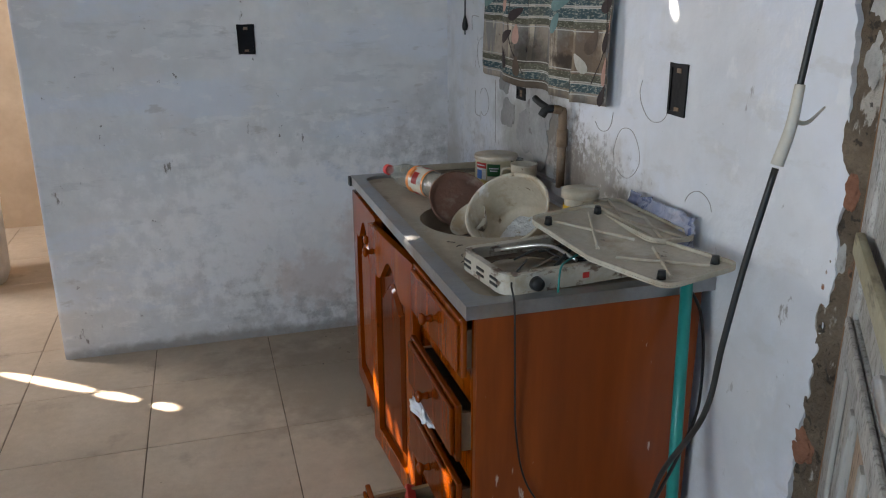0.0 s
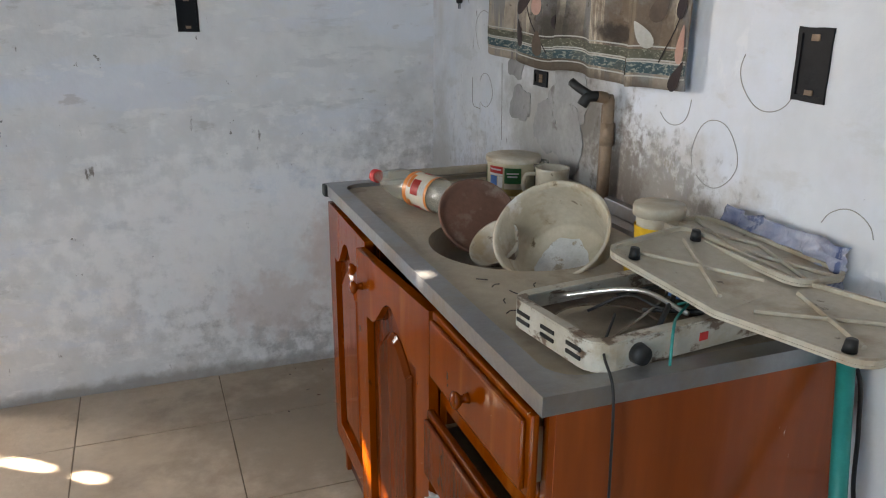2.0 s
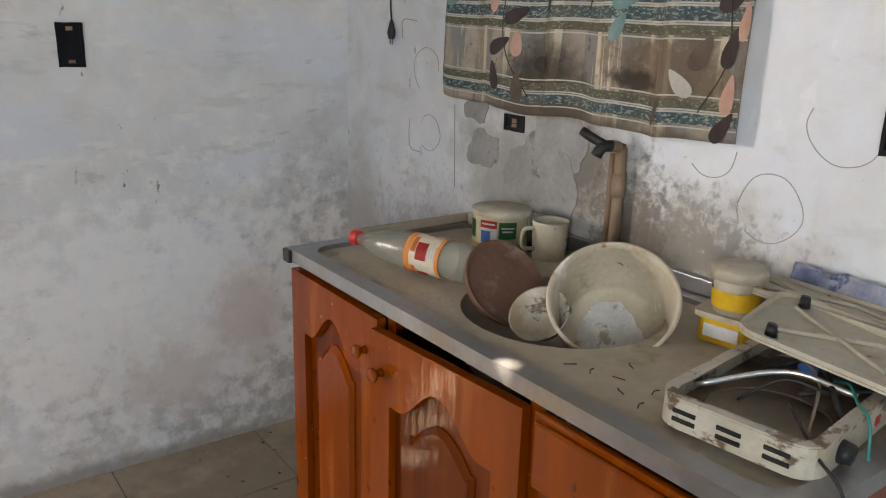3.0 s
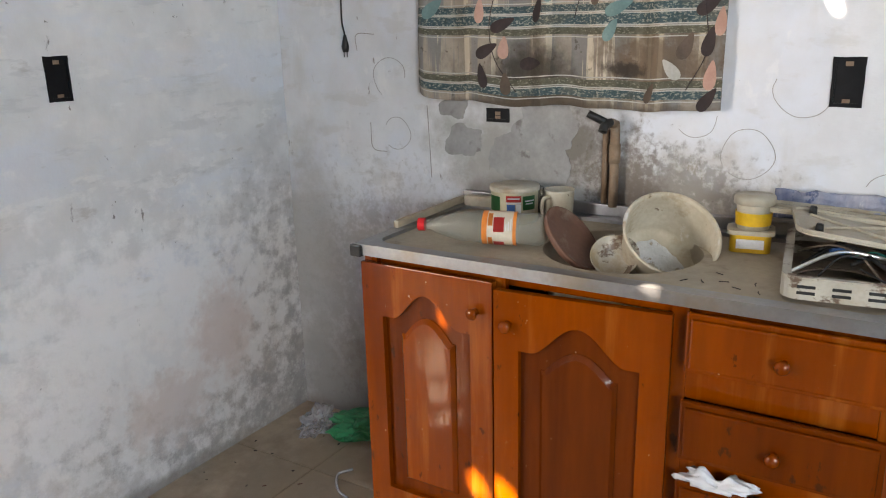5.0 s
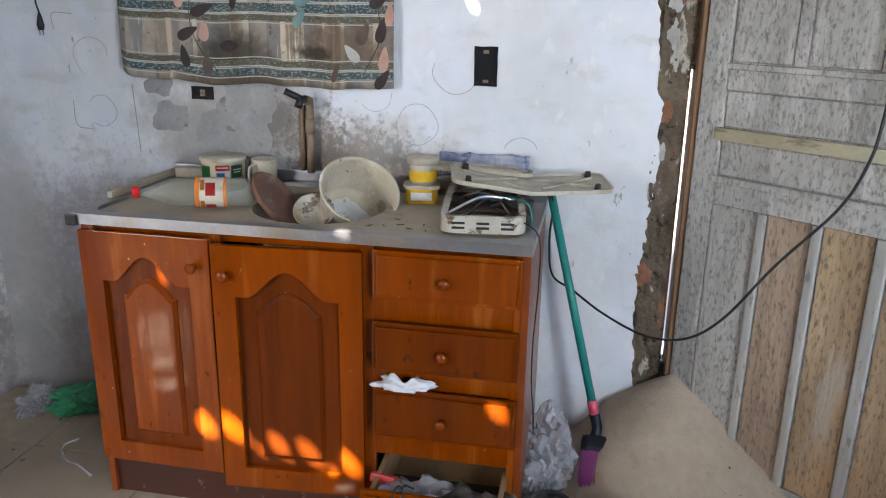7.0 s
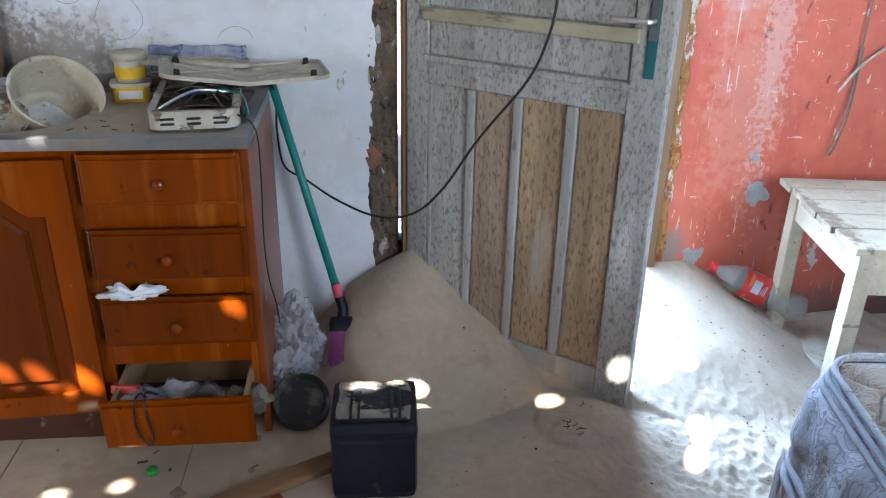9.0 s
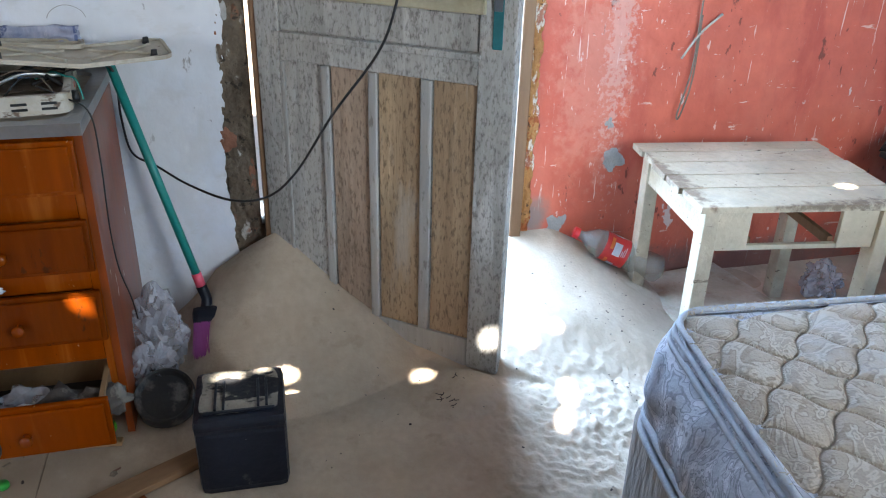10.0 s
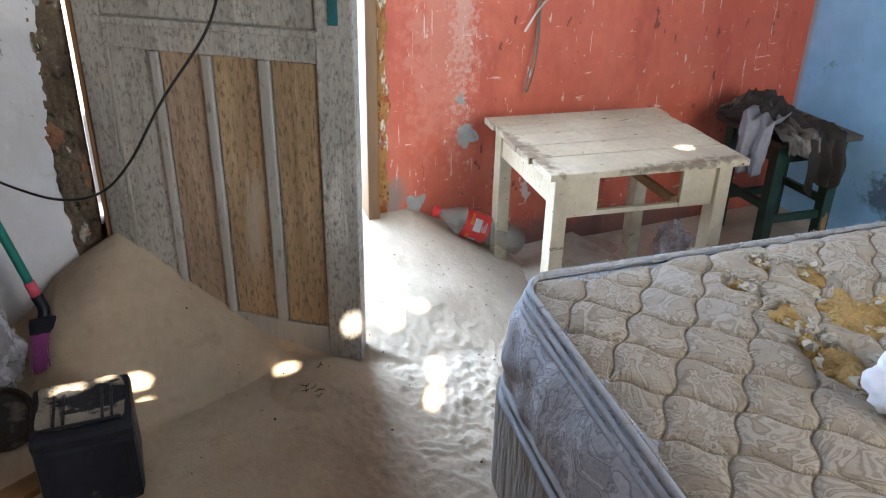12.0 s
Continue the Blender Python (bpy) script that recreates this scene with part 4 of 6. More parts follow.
def drawer(z0, z1, out, tilt=0.0):
    d = new("drawer")
    d.parent = cabinet
    d.matrix_basis = pose(0.802, -out, z0, tilt)
    w, h = 0.366, z1 - z0
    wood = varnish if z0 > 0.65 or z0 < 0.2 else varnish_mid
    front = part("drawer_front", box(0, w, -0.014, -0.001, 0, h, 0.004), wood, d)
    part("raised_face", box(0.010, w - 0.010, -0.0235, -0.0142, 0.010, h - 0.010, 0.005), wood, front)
    inner = box(0.012, 0.024, 0.0, 0.36, 0.012, h - 0.03)
    box(w - 0.030, w - 0.018, 0.0, 0.36, 0.012, h - 0.03, 0, inner)
    box(0.0245, w - 0.0305, 0.0, 0.36, 0.012, 0.018, 0, inner)
    box(0.0245, w - 0.0305, 0.35, 0.36, 0.0185, h - 0.03, 0, inner)
    part("drawer_box", inner, raw_wood, d, "pale raw wood drawer box")
    knob(d, w / 2, -0.0235, h / 2 - 0.004)
    return d


drawer(0.680, 0.805, 0.012)
drawer(0.492, 0.622, 0.022)
drawer(0.305, 0.440, 0.020)
for z0, z1 in ((0.612, 0.690), (0.430, 0.502), (0.232, 0.315)):
    part("face_rail", box(0.8005, 1.1475, 0.001, 0.012, z0, z1, 0.001), varnish, cabinet)
drawer(0.085, 0.225, 0.14, 3.0)
bow = lump(0.017, 0.062, 0.020, 0.7, 2.0, 4)
for v in bow.verts:                      # twisted in the middle
    pinch = 0.35 + 0.65 * min(abs(v.co.y + 0.006) / 0.026, 1.0)
    v.co.x, v.co.z = v.co.x * pinch, v.co.z * pinch + 0.004 * noise.noise(v.co * 60)
solid("white_rag", moved(bow, pose(0.428, 1.622, 0.436)), white_cloth, "white rag caught on the edge of a drawer", "rag", smooth=True)
for k, (x, y, s, mat, text) in enumerate(((0.37, 1.62, 0.042, bag_plastic, "crumpled clear plastic bag in the drawer"), (0.345, 1.515, 0.036, white_cloth, "white rag in the open drawer"),
                                        (0.39, 1.44, 0.042, brown_cloth, "dark rag in the open drawer"), (0.42, 1.55, 0.036, bag_plastic, "crumpled clear plastic bag in the drawer"), (0.345, 1.42, 0.026, white_cloth, "white rag in the open drawer"), (0.35, 1.58, 0.03, brown_cloth, "dark rag in the open drawer"), (0.385, 1.36, 0.040, brown_cloth, "dark rag in the open drawer"), (0.40, 1.50, 0.038, bag_plastic, "crumpled clear plastic bag in the drawer"), (0.35, 1.655, 0.03, brown_cloth, "dark rag in the open drawer"))):
    solid("drawer_rag" if mat is not bag_plastic else "plastic_bag", moved(lump(s * 0.9, s * 1.25, s * 0.9, 0.7, 11.0 + k), pose(x, y, 0.125)), mat, text, "rag" if mat is not bag_plastic else "plastic bag", smooth=True)
solid("red_packet", box(-0.035, 0.035, -0.012, 0.012, 0, 0.022, 0.003), label_red, "small red packet in the open drawer", "packet", m=pose(0.40, 1.665, 0.18, 20, 0, 80))
solid("drawer_cable", tube([(0.35, 1.60, 0.20), (0.318, 1.605, 0.232), (0.287, 1.61, 0.225), (0.282, 1.612, 0.16), (0.282, 1.59, 0.105), (0.282, 1.575, 0.13), (0.284, 1.585, 0.20), (0.315, 1.59, 0.236), (0.36, 1.575, 0.20)], 0.003, 6, 7), rubber, "black thin cable looping over the drawer front", "cable", smooth=True)

# ---- worktop with sink ----
worktop = thing("sink_worktop", pose(0, 0, 0), "dusty stainless steel worktop with a round sink", "worktop")
OUT = [(0.432, 1.31), (WALL_X - 0.002, 1.31), (WALL_X - 0.002, 2.515), (0.432, 2.515)]
BOWL = circle(0.70, 1.925, 0.185, 40)
part("top_sheet", plate(rounded(0.47, 0.93, 1.345, 2.48, 0.05), [BOWL], 0.820, 0.832), dusty_steel, worktop)
part("raised_rim", plate(OUT, [rounded(0.47, 0.93, 1.345, 2.48, 0.05)], 0.814, 0.842), steel, worktop)
part("upstand", box(0.962, WALL_X - 0.003, 1.312, 2.512, 0.8425, 0.875, 0.003), steel, worktop)
part("bowl", moved(lathe([(0.186, 0.0), (0.183, -0.02), (0.175, -0.10), (0.14, -0.14), (0.0, -0.145)], 40), pose(0.70, 1.925, 0.832)), dusty_steel, worktop, "dark dirty sink bowl", True)
part("end_upstand", box(0.60, 0.960, 2.496, 2.512, 0.8425, 0.862, 0.003), dusty_steel, worktop)
part("corner_cap", box(0.424, 0.455, 2.490, 2.522, 0.810, 0.840, 0.004), rubber, worktop, "black plastic corner cap")

# ---- things on the worktop ----
TOP = 0.833


def curved_label(r, z0, z1, a0, a1, n=14):
    bm = bmesh.new()
    prev = None
    for k in range(n + 1):
        a = radians(a0 + (a1 - a0) * k / n)
        cur = [bm.verts.new((r * math.cos(a), r * math.sin(a), z)) for z in (z0, z1)]
        if prev:
            bm.faces.new((prev[0], cur[0], cur[1], prev[1]))
        prev = cur
    bmesh.ops.solidify(bm, geom=bm.faces[:], thickness=0.0008)
    return bm


can = thing("food_can", pose(0.855, 2.285, TOP) @ Matrix.Scale(0.94, 4), "dusty food can with a worn green and red label", "can")
part("can_body", lathe([(0, 0), (0.068, 0), (0.070, 0.003), (0.068, 0.006), (0.068, 0.094), (0.0705, 0.097), (0.068, 0.100), (0, 0.099)], 40), can_cream, can, "", True)
part("can_lid", moved(lathe([(0, 0.012), (0.071, 0.012), (0.0725, 0.009), (0.0725, 0.0)], 40), pose(0, 0, 0.092)), cream_plastic, can, "dusty plastic lid", True)
for a0, a1, z0, z1, mat in ((120, 290, 0.010, 0.026, label_gold), (186, 222, 0.066, 0.084, label_red), (186, 222, 0.060, 0.0655, white_plain), (188, 208, 0.030, 0.059, label_blue), (210, 222, 0.030, 0.059, white_plain),
                            (226, 262, 0.042, 0.082, label_green), (226, 262, 0.028, 0.040, label_cream), (130, 170, 0.036, 0.080, label_green)):
    part("can_label", curved_label(0.0692, z0, z1, a0, a1), mat, can)
for a0, a1, z0 in ((231, 257, 0.066), (233, 254, 0.058), (190, 218, 0.074)):
    part("label_text_bar", curved_label(0.0702, z0, z0 + 0.004, a0, a1), white_plain, can)
mug = thing("cream_mug", pose(0.905, 2.175, TOP), "cream mug with a handle", "mug")
part("mug_body", lathe([(0, 0), (0.037, 0), (0.040, 0.08), (0.041, 0.086), (0.037, 0.084), (0.034, 0.008), (0, 0.008)], 32), cream_plastic, mug, "", True)
part("mug_handle", tube([(-0.036, 0.012, 0.07), (-0.06, 0.02, 0.066), (-0.062, 0.02, 0.03), (-0.036, 0.012, 0.022)], 0.005, 8, 6), cream_plastic, mug, "", True)
solid("drinking_glass", lathe([(0, 0), (0.028, 0), (0.034, 0.085), (0.032, 0.085), (0.026, 0.004), (0, 0.004)], 28), clear_plastic, "small dusty clear drinking glass", "glass", m=pose(0.90, 2.255, TOP), smooth=True)
# strip of pale cement along the back of the worktop
solid("cardboard_scrap", box(-0.08, 0.08, -0.012, 0.012, 0, 0.03, 0.003), cream_plastic, "pale folded cardboard scrap at the back of the worktop", "cardboard", m=pose(0.93, 2.40, TOP + 0.009, 0, 0, 95))


def bottle(name, m, length, r, label_mat, band_mat, label, cap=red_plastic, up=0.0):
    """A plastic drinks bottle that lies along its own z axis, cap up."""
    b = thing(name, m, label, "bottle")
    s = length
    part("bottle_body", lathe([(0, 0.004), (r * 0.6, 0), (r * 0.95, 0.012), (r, 0.03), (r * 0.93, 0.25 * s), (r, 0.30 * s), (r, (0.58 + up) * s), (r * 0.95, (0.62 + up) * s), (r * 0.9, (0.72 + 0.5 * up) * s), (r * 0.5, 0.86 * s), (r * 0.32, 0.90 * s), (r * 0.32, 0.955 * s)], 28), clear_plastic, b, "", True)
    part("bottle_cap", moved(lathe([(0, 0), (r * 0.4, 0), (r * 0.4, 0.05 * s), (r * 0.36, 0.056 * s), (0, 0.056 * s)], 20), pose(0, 0, 0.95 * s)), cap, b, "red screw cap")
    lab = part("bottle_label", lathe([(r * 1.012, (0.31 + up) * s), (r * 1.012, (0.57 + up) * s)], 28), label_mat, b, "printed paper label", True)
    for z0, z1 in ((0.53, 0.57), (0.31, 0.335)):
        part("label_band", lathe([(r * 1.022, (z0 + up) * s), (r * 1.022, (z1 + up) * s)], 28), band_mat, lab, "", True)
    for k in range(4):
        part("label_mark", curved_label(r * 1.03, (0.40 + up) * s, (0.48 + up) * s, 90 * k, 90 * k + 52), label_red if label_mat is label_cream else white_plain, lab)
        for i in range(3):
            part("label_text_bar", curved_label(r * 1.03, (0.345 + 0.018 * i + up) * s, (0.353 + 0.018 * i + up) * s, 90 * k + 6, 90 * k + 46 - 9 * i), white_plain, lab)
        part("label_mark", curved_label(r * 1.03, (0.488 + up) * s, (0.522 + up) * s, 90 * k + 20, 90 * k + 70), label_orange, lab)
    return b


bottle("plastic_bottle", Matrix.Translation((0.636, 2.087, TOP + 0.044)) @ (Vector((0.525, 2.385, TOP + 0.050)) - Vector((0.625, 2.115, TOP + 0.044))).to_track_quat("Z", "X").to_matrix().to_4x4(), 0.315, 0.040,
       label_cream, label_orange, "empty clear plastic bottle with a red label lying on the worktop", up=-0.08)
# pot lid, white pot and bowl that lean in the sink
lid = thing("pot_lid", Matrix.Translation((0.655, 2.035, TOP + 0.022)) @ Matrix.Scale(0.70, 4) @ Vector((0.0, -0.76, 0.65)).to_track_quat("Z", "X").to_matrix().to_4x4(), "brown round pot lid leaning in the sink", "lid")
part("lid_disc", lathe([(0, -0.006), (0.10, -0.004), (0.112, 0.0), (0.120, 0.012), (0.124, 0.012), (0.122, -0.006), (0.10, -0.014), (0, -0.018)], 40), rust_brown, lid, "", True)
part("lid_rim", lathe([(0.119, 0.010), (0.124, 0.017), (0.129, 0.012), (0.126, 0.004)], 40), rust_brown, lid, "", True)
pot_m = Matrix.Translation((0.742, 1.838, TOP + 0.006)) @ Matrix.Scale(0.88, 4) @ Vector((-0.54, -0.42, 0.72)).to_track_quat("Z", "X").to_matrix().to_4x4()
residue_mat = surface("white_dried_residue", (0.50, 0.50, 0.49), (0.72, 0.72, 0.71), 20, 0.85, 0.1, 0.6, 60, local=True, marks=[((0.28, 0.22, 0.14), 26, 0.56, 0.62, W, 0.75)])
pot = thing("white_pot", pot_m, "dirty white plastic pot tilted over the sink", "pot")
part("pot_body", moved(lathe([(0, -0.075), (0.084, -0.075), (0.096, -0.067), (0.101, -0.058), (0.119, 0.06), (0.123, 0.072), (0.126, 0.070), (0.122, 0.060), (0.105, -0.062), (0.099, -0.073), (0.086, -0.080), (0, -0.080)], 48), pose(0, 0, 0)), pot_mat, pot, "", True)
part("dried_residue", plate(blob(0, 0.0, 0.068, 27.0, 0.068, 60, 0.4), (), -0.0748, -0.0735), residue_mat, pot, "pale dried residue on the bottom")
part("pot_rim", lathe([(0.120, 0.068), (0.124, 0.077), (0.130, 0.073), (0.126, 0.064)], 48), pot_mat, pot, "", True)
bowl_m = Matrix.Translation((0.652, 1.925, TOP - 0.010)) @ Matrix.Scale(0.82, 4) @ Vector((-0.62, -0.20, 0.70)).to_track_quat("Z", "X").to_matrix().to_4x4()
solid("white_bowl", lathe([(0, -0.03), (0.035, -0.03), (0.065, 0.02), (0.069, 0.022), (0.040, -0.035), (0, -0.036)], 36), white_enamel, "small white bowl wedged in the sink", "bowl", m=bowl_m, smooth=True)
# stacked tubs
tub = thing("margarine_tub", pose(0.835, 1.665, TOP, 0, 0, -80), "yellow plastic margarine tub", "tub")
part("tub_body", plate(rounded(-0.045, 0.045, -0.034, 0.034, 0.016), (), 0, 0.042), yellow_plastic, tub)
part("tub_rim", plate(rounded(-0.052, 0.052, -0.041, 0.041, 0.018), (), 0.0425, 0.052), cream_plastic, tub, "dusty cream rim")
part("tub_label", box(-0.03, 0.03, -0.0355, -0.0342, 0.01, 0.032), white_plain, tub)
tub2 = thing("round_tub", pose(0.838, 1.662, TOP + 0.0525) @ Matrix.Diagonal((1.06, 1.06, 1.25, 1)), "dusty clear round tub stacked on a margarine tub", "tub")
part("tub_body", lathe([(0, 0), (0.033, 0), (0.037, 0.045), (0.036, 0.046), (0, 0.046)], 28), cream_plastic, tub2, "", True)
part("tub_lid", lathe([(0, 0.062), (0.041, 0.062), (0.043, 0.058), (0.043, 0.0465), (0, 0.0465)], 28), cream_plastic, tub2, "", True)
part("tub_band", lathe([(0.0365, 0.008), (0.0388, 0.032)], 28), yellow_plastic, tub2, "yellow printed band", True)

# gas hob without its top
hob = thing("gas_hob", pose(0.705, 1.465, TOP + 0.008, 0, 0, -83), "rusty white enamel gas hob tray without its cover", "hob")
HO, HI = rounded(-0.105, 0.105, -0.20, 0.20, 0.035), rounded(-0.100, 0.100, -0.195, 0.195, 0.031)
part("tray_wall", plate(HO, [HI], 0.0, 0.040), white_enamel, hob)
part("tray_lip", plate(HO, [rounded(-0.088, 0.088, -0.185, 0.185, 0.02)], 0.0405, 0.043), white_enamel, hob)
part("tray_floor", plate(HI, [circle(0, -0.095, 0.080, 32), circle(0, 0.10, 0.055, 28)], 0.010, 0.013), rusty_tray, hob, "rusty tray floor with burner holes")
# raised black bars stand for the dark openings of the vents
for y in (-0.06, 0.0, 0.06):
    for z in (0.014, 0.026):
        part("vent_slot", box(y - 0.016, y + 0.016, -0.2025, -0.2003, z - 0.003, z + 0.003, 0.001), rubber, hob)
part("hob_knob", moved(lathe([(0, 0), (0.015, 0), (0.013, 0.014), (0, 0.015)], 16), pose(0.105, -0.13, 0.02, 0, 90)), rubber, hob, "black control knob", True)
part("hob_badge", box(0.1052, 0.1064, -0.02, -0.005, 0.014, 0.026), label_red, hob)
for k, (a, b) in enumerate((((-0.09, -0.12, 0.03), (0.08, -0.02, 0.045)), ((-0.07, -0.02, 0.02), (0.09, 0.06, 0.04)), ((-0.05, 0.05, 0.03), (0.085, -0.08, 0.035)))):
    part("gas_tube", tube([a, ((a[0] + b[0]) / 2, (a[1] + b[1]) / 2 + 0.03, 0.055), b], 0.004, 8, 6), rubber if k else bright_metal, hob, "", True)
for k, pts in enumerate((((0.02, 0.02, 0.03), (0.06, 0.0, 0.05), (0.09, -0.05, 0.05), (0.115, -0.08, 0.046), (0.125, -0.09, 0.0)), ((-0.04, -0.10, 0.02), (0.0, -0.06, 0.052), (0.05, -0.04, 0.046), (0.08, 0.04, 0.03)), ((-0.08, 0.08, 0.02), (-0.02, 0.03, 0.05), (0.03, -0.02, 0.05), (0.07, -0.14, 0.03)))):
    part("hob_wire", tube(pts, 0.0022, 6, 6), (teal, rubber, brown_wire)[k], hob, "", True)
part("blue_fitting", box(-0.02, 0.01, 0.03, 0.055, 0.03, 0.045, 0.004), label_blue, hob)


def folded(bm):
    """A crease across the middle of a plate."""
    bmesh.ops.bisect_plane(bm, geom=bm.verts[:] + bm.edges[:] + bm.faces[:], plane_co=(0, 0, 0), plane_no=(1, 0, 0))


def hob_cover(m, w, d, label, feet=True):
    """An upside-down pressed hob cover with ribs and rubber feet."""
    c = thing("hob_cover", m, label, "hob cover")
    pressed = plate(rounded(-w / 2, w / 2, -d / 2, d / 2, 0.03), (), 0, 0.004)
    folded(pressed)
    part("pressed_plate", pressed, cream_plastic, c)
    lip = plate(rounded(-w / 2, w / 2, -d / 2, d / 2, 0.03), [rounded(-w / 2 + 0.006, w / 2 - 0.006, -d / 2 + 0.006, d / 2 - 0.006, 0.026)], 0.0045, 0.011)
    folded(lip)
    part("plate_lip", lip, cream_plastic, c)
    for sx in (-1, 1):
        for s in (-1, 1):
            part("rib", tube([(sx * w * 0.24 - 0.075, -s * d * 0.26, 0.006), (sx * w * 0.24 + 0.075, s * d * 0.26, 0.006)], 0.004, 6, 1), cream_plastic, c)
        if feet:
            for sy in (-1, 1):
                part("rubber_foot", moved(lathe([(0, 0), (0.009, 0), (0.007, 0.016), (0, 0.016)], 12), pose(sx * w * 0.40, sy * d * 0.36, 0.005)), rubber, c, "", True)
    return c


bent = hob_cover(Matrix.Translation((0.79, 1.355, TOP + 0.082)) @ pose(0, 0, 0, 2.5, 3.0, -77.5), 0.43, 0.19, "dusty cream hob cover lying upside down across the hob")
for piece in bent.children:            # it sags in the middle
    for v in piece.data.vertices:
        x = v.co.x + piece.location.x
        v.co.z += 0.020 * (abs(x) / 0.215) - 0.012
hob_cover(Matrix.Translation((0.895, 1.505, TOP + 0.086)) @ pose(0, 0, 0, -3, 3.0, -84), 0.30, 0.12, "dusty cream hob cover propped at the wall", False)
solid("plastic_wrapper", sheet(24, 10, lambda u, v: (0.965 - 0.03 * abs(noise.noise(Vector((u * 6, v * 4, 1)))), 1.64 - 0.27 * u, 0.885 + 0.072 * v + 0.006 * noise.noise(Vector((u * 7, v * 3, 5)))), 0.001), wrapper_mat,
      "crumpled blue and purple printed plastic wrapper against the wall", "wrapper", smooth=True)
for k, (x, y, a) in enumerate(((0.545, 1.70, 30), (0.56, 1.66, 110), (0.53, 1.63, 70), (0.57, 1.60, 10), (0.535, 1.735, 150), (0.61, 1.68, 60), (0.52, 1.585, 20))):
    solid("dry_twig", moved(tube([(-0.010, 0, 0), (0, 0.002, 0.001), (0.010, -0.001, 0)], 0.0010, 5, 3), pose(x, y, TOP + 0.002, 0, 0, a)), leaf_dark, "small dark dry twig on the worktop", "twig", "twigs on the worktop")

# ---- on the kitchen wall ----
tap = thing("wall_tap", pose(WALL_X, 2.045, 0.87), "brown water pipe with a black lever tap", "tap")
part("pipe", tube([(-0.02, 0, 0.0), (-0.02, 0, 0.20), (-0.026, 0.002, 0.222), (-0.05, 0.004, 0.228)], 0.0125, 12, 4), pipe_brown, tap, "", True)
part("pipe_sleeve", tube([(-0.02, 0, 0.12), (-0.02, 0, 0.17)], 0.0155, 12, 1), pipe_brown, tap, "", True)
part("second_pipe", tube([(-0.010, 0.030, 0.0), (-0.010, 0.030, 0.205)], 0.008, 8, 1), pipe_brown, tap, "", True)
part("tap_body", tube([(-0.045, 0.004, 0.228), (-0.068, 0.010, 0.226), (-0.080, 0.014, 0.208)], 0.012, 10, 4), rubber, tap, "black tap body", True)
part("tap_lever", tube([(-0.062, 0.010, 0.23), (-0.078, 0.030, 0.243), (-0.086, 0.052, 0.255)], 0.010, 8, 4), rubber, tap, "black lever", True)


def wall_box(name, y, z, w, h, label):
    b = thing(name, pose(WALL_X, y, z), label, "outlet box")
    part("box_rim", on_local(plate(ragged([(-w / 2 - 0.004, -h / 2 - 0.004), (w / 2 + 0.004, -h / 2 - 0.004), (w / 2 + 0.004, h / 2 + 0.004), (-w / 2 - 0.004, h / 2 + 0.004)], 0.002, 5.0, 0.012), [[(-w / 2 + 0.004, -h / 2 + 0.005), (w / 2 - 0.004, -h / 2 + 0.005), (w / 2 - 0.004, h / 2 - 0.005), (-w / 2 + 0.004, h / 2 - 0.005)]], 0.0005, 0.004)), box_black, b)
    # flat black sheet stands for the shaded depth of the empty box
    part("box_back", on_local(plate([(-w / 2 + 0.003, -h / 2 + 0.004), (w / 2 - 0.003, -h / 2 + 0.004), (w / 2 - 0.003, h / 2 - 0.004), (-w / 2 + 0.003, h / 2 - 0.004)], (), 0.0003, 0.001)), box_black, b)
    part("box_lug", on_local(plate([(-0.008, h / 2 - 0.016), (0.008, h / 2 - 0.016), (0.008, h / 2 - 0.006), (-0.008, h / 2 - 0.006)], (), 0.001, 0.003)), pipe_brown, b)
    part("box_lug", on_local(plate([(-0.008, -h / 2 + 0.006), (0.008, -h / 2 + 0.006), (0.008, -h / 2 + 0.014), (-0.008, -h / 2 + 0.014)], (), 0.001, 0.003)), pipe_brown, b)
    return b


def on_local(bm):
    for v in bm.verts:
        y, z, h = v.co
        v.co = (-h, y, z)
    return bm


wall_box("outlet_box", 1.512, 1.207, 0.060, 0.104, "empty black electrical outlet box in the kitchen wall")
wall_box("outlet_box", 2.403, 1.100, 0.066, 0.032, "small black outlet box under the curtain")
left_box = wall_box("outlet_box", 0, 0, 0.058, 0.104, "empty black electrical outlet box in the side wall")
left_box.matrix_world = pose(0.172, LEFT_Y, 1.245, 0, 0, 90)
# bare and mouldy patches
for k, (y, z, r, ry) in enumerate(((2.51, 1.015, 0.062, 0.052), (2.27, 1.075, 0.105, 0.075), (2.37, 0.99, 0.07, 0.06), (2.55, 1.12, 0.045, 0.04), (2.25, 0.97, 0.075, 0.07))):
    tagged(part("plaster_patch", on_east(plate(blob(y, z, r, 4.0 + k, ry, 60, 0.5), (), 0.0008, 0.0018 + 0.0003 * k)), bare_render, wall_kitchen), "patch of bare grey render")


pencil = plain("pencil_grey", (0.33, 0.32, 0.30), 0.8)


def scratch(points, r, parent, mat):
    return part("pencil_line", tube(points, r, 5, 5), mat, parent)


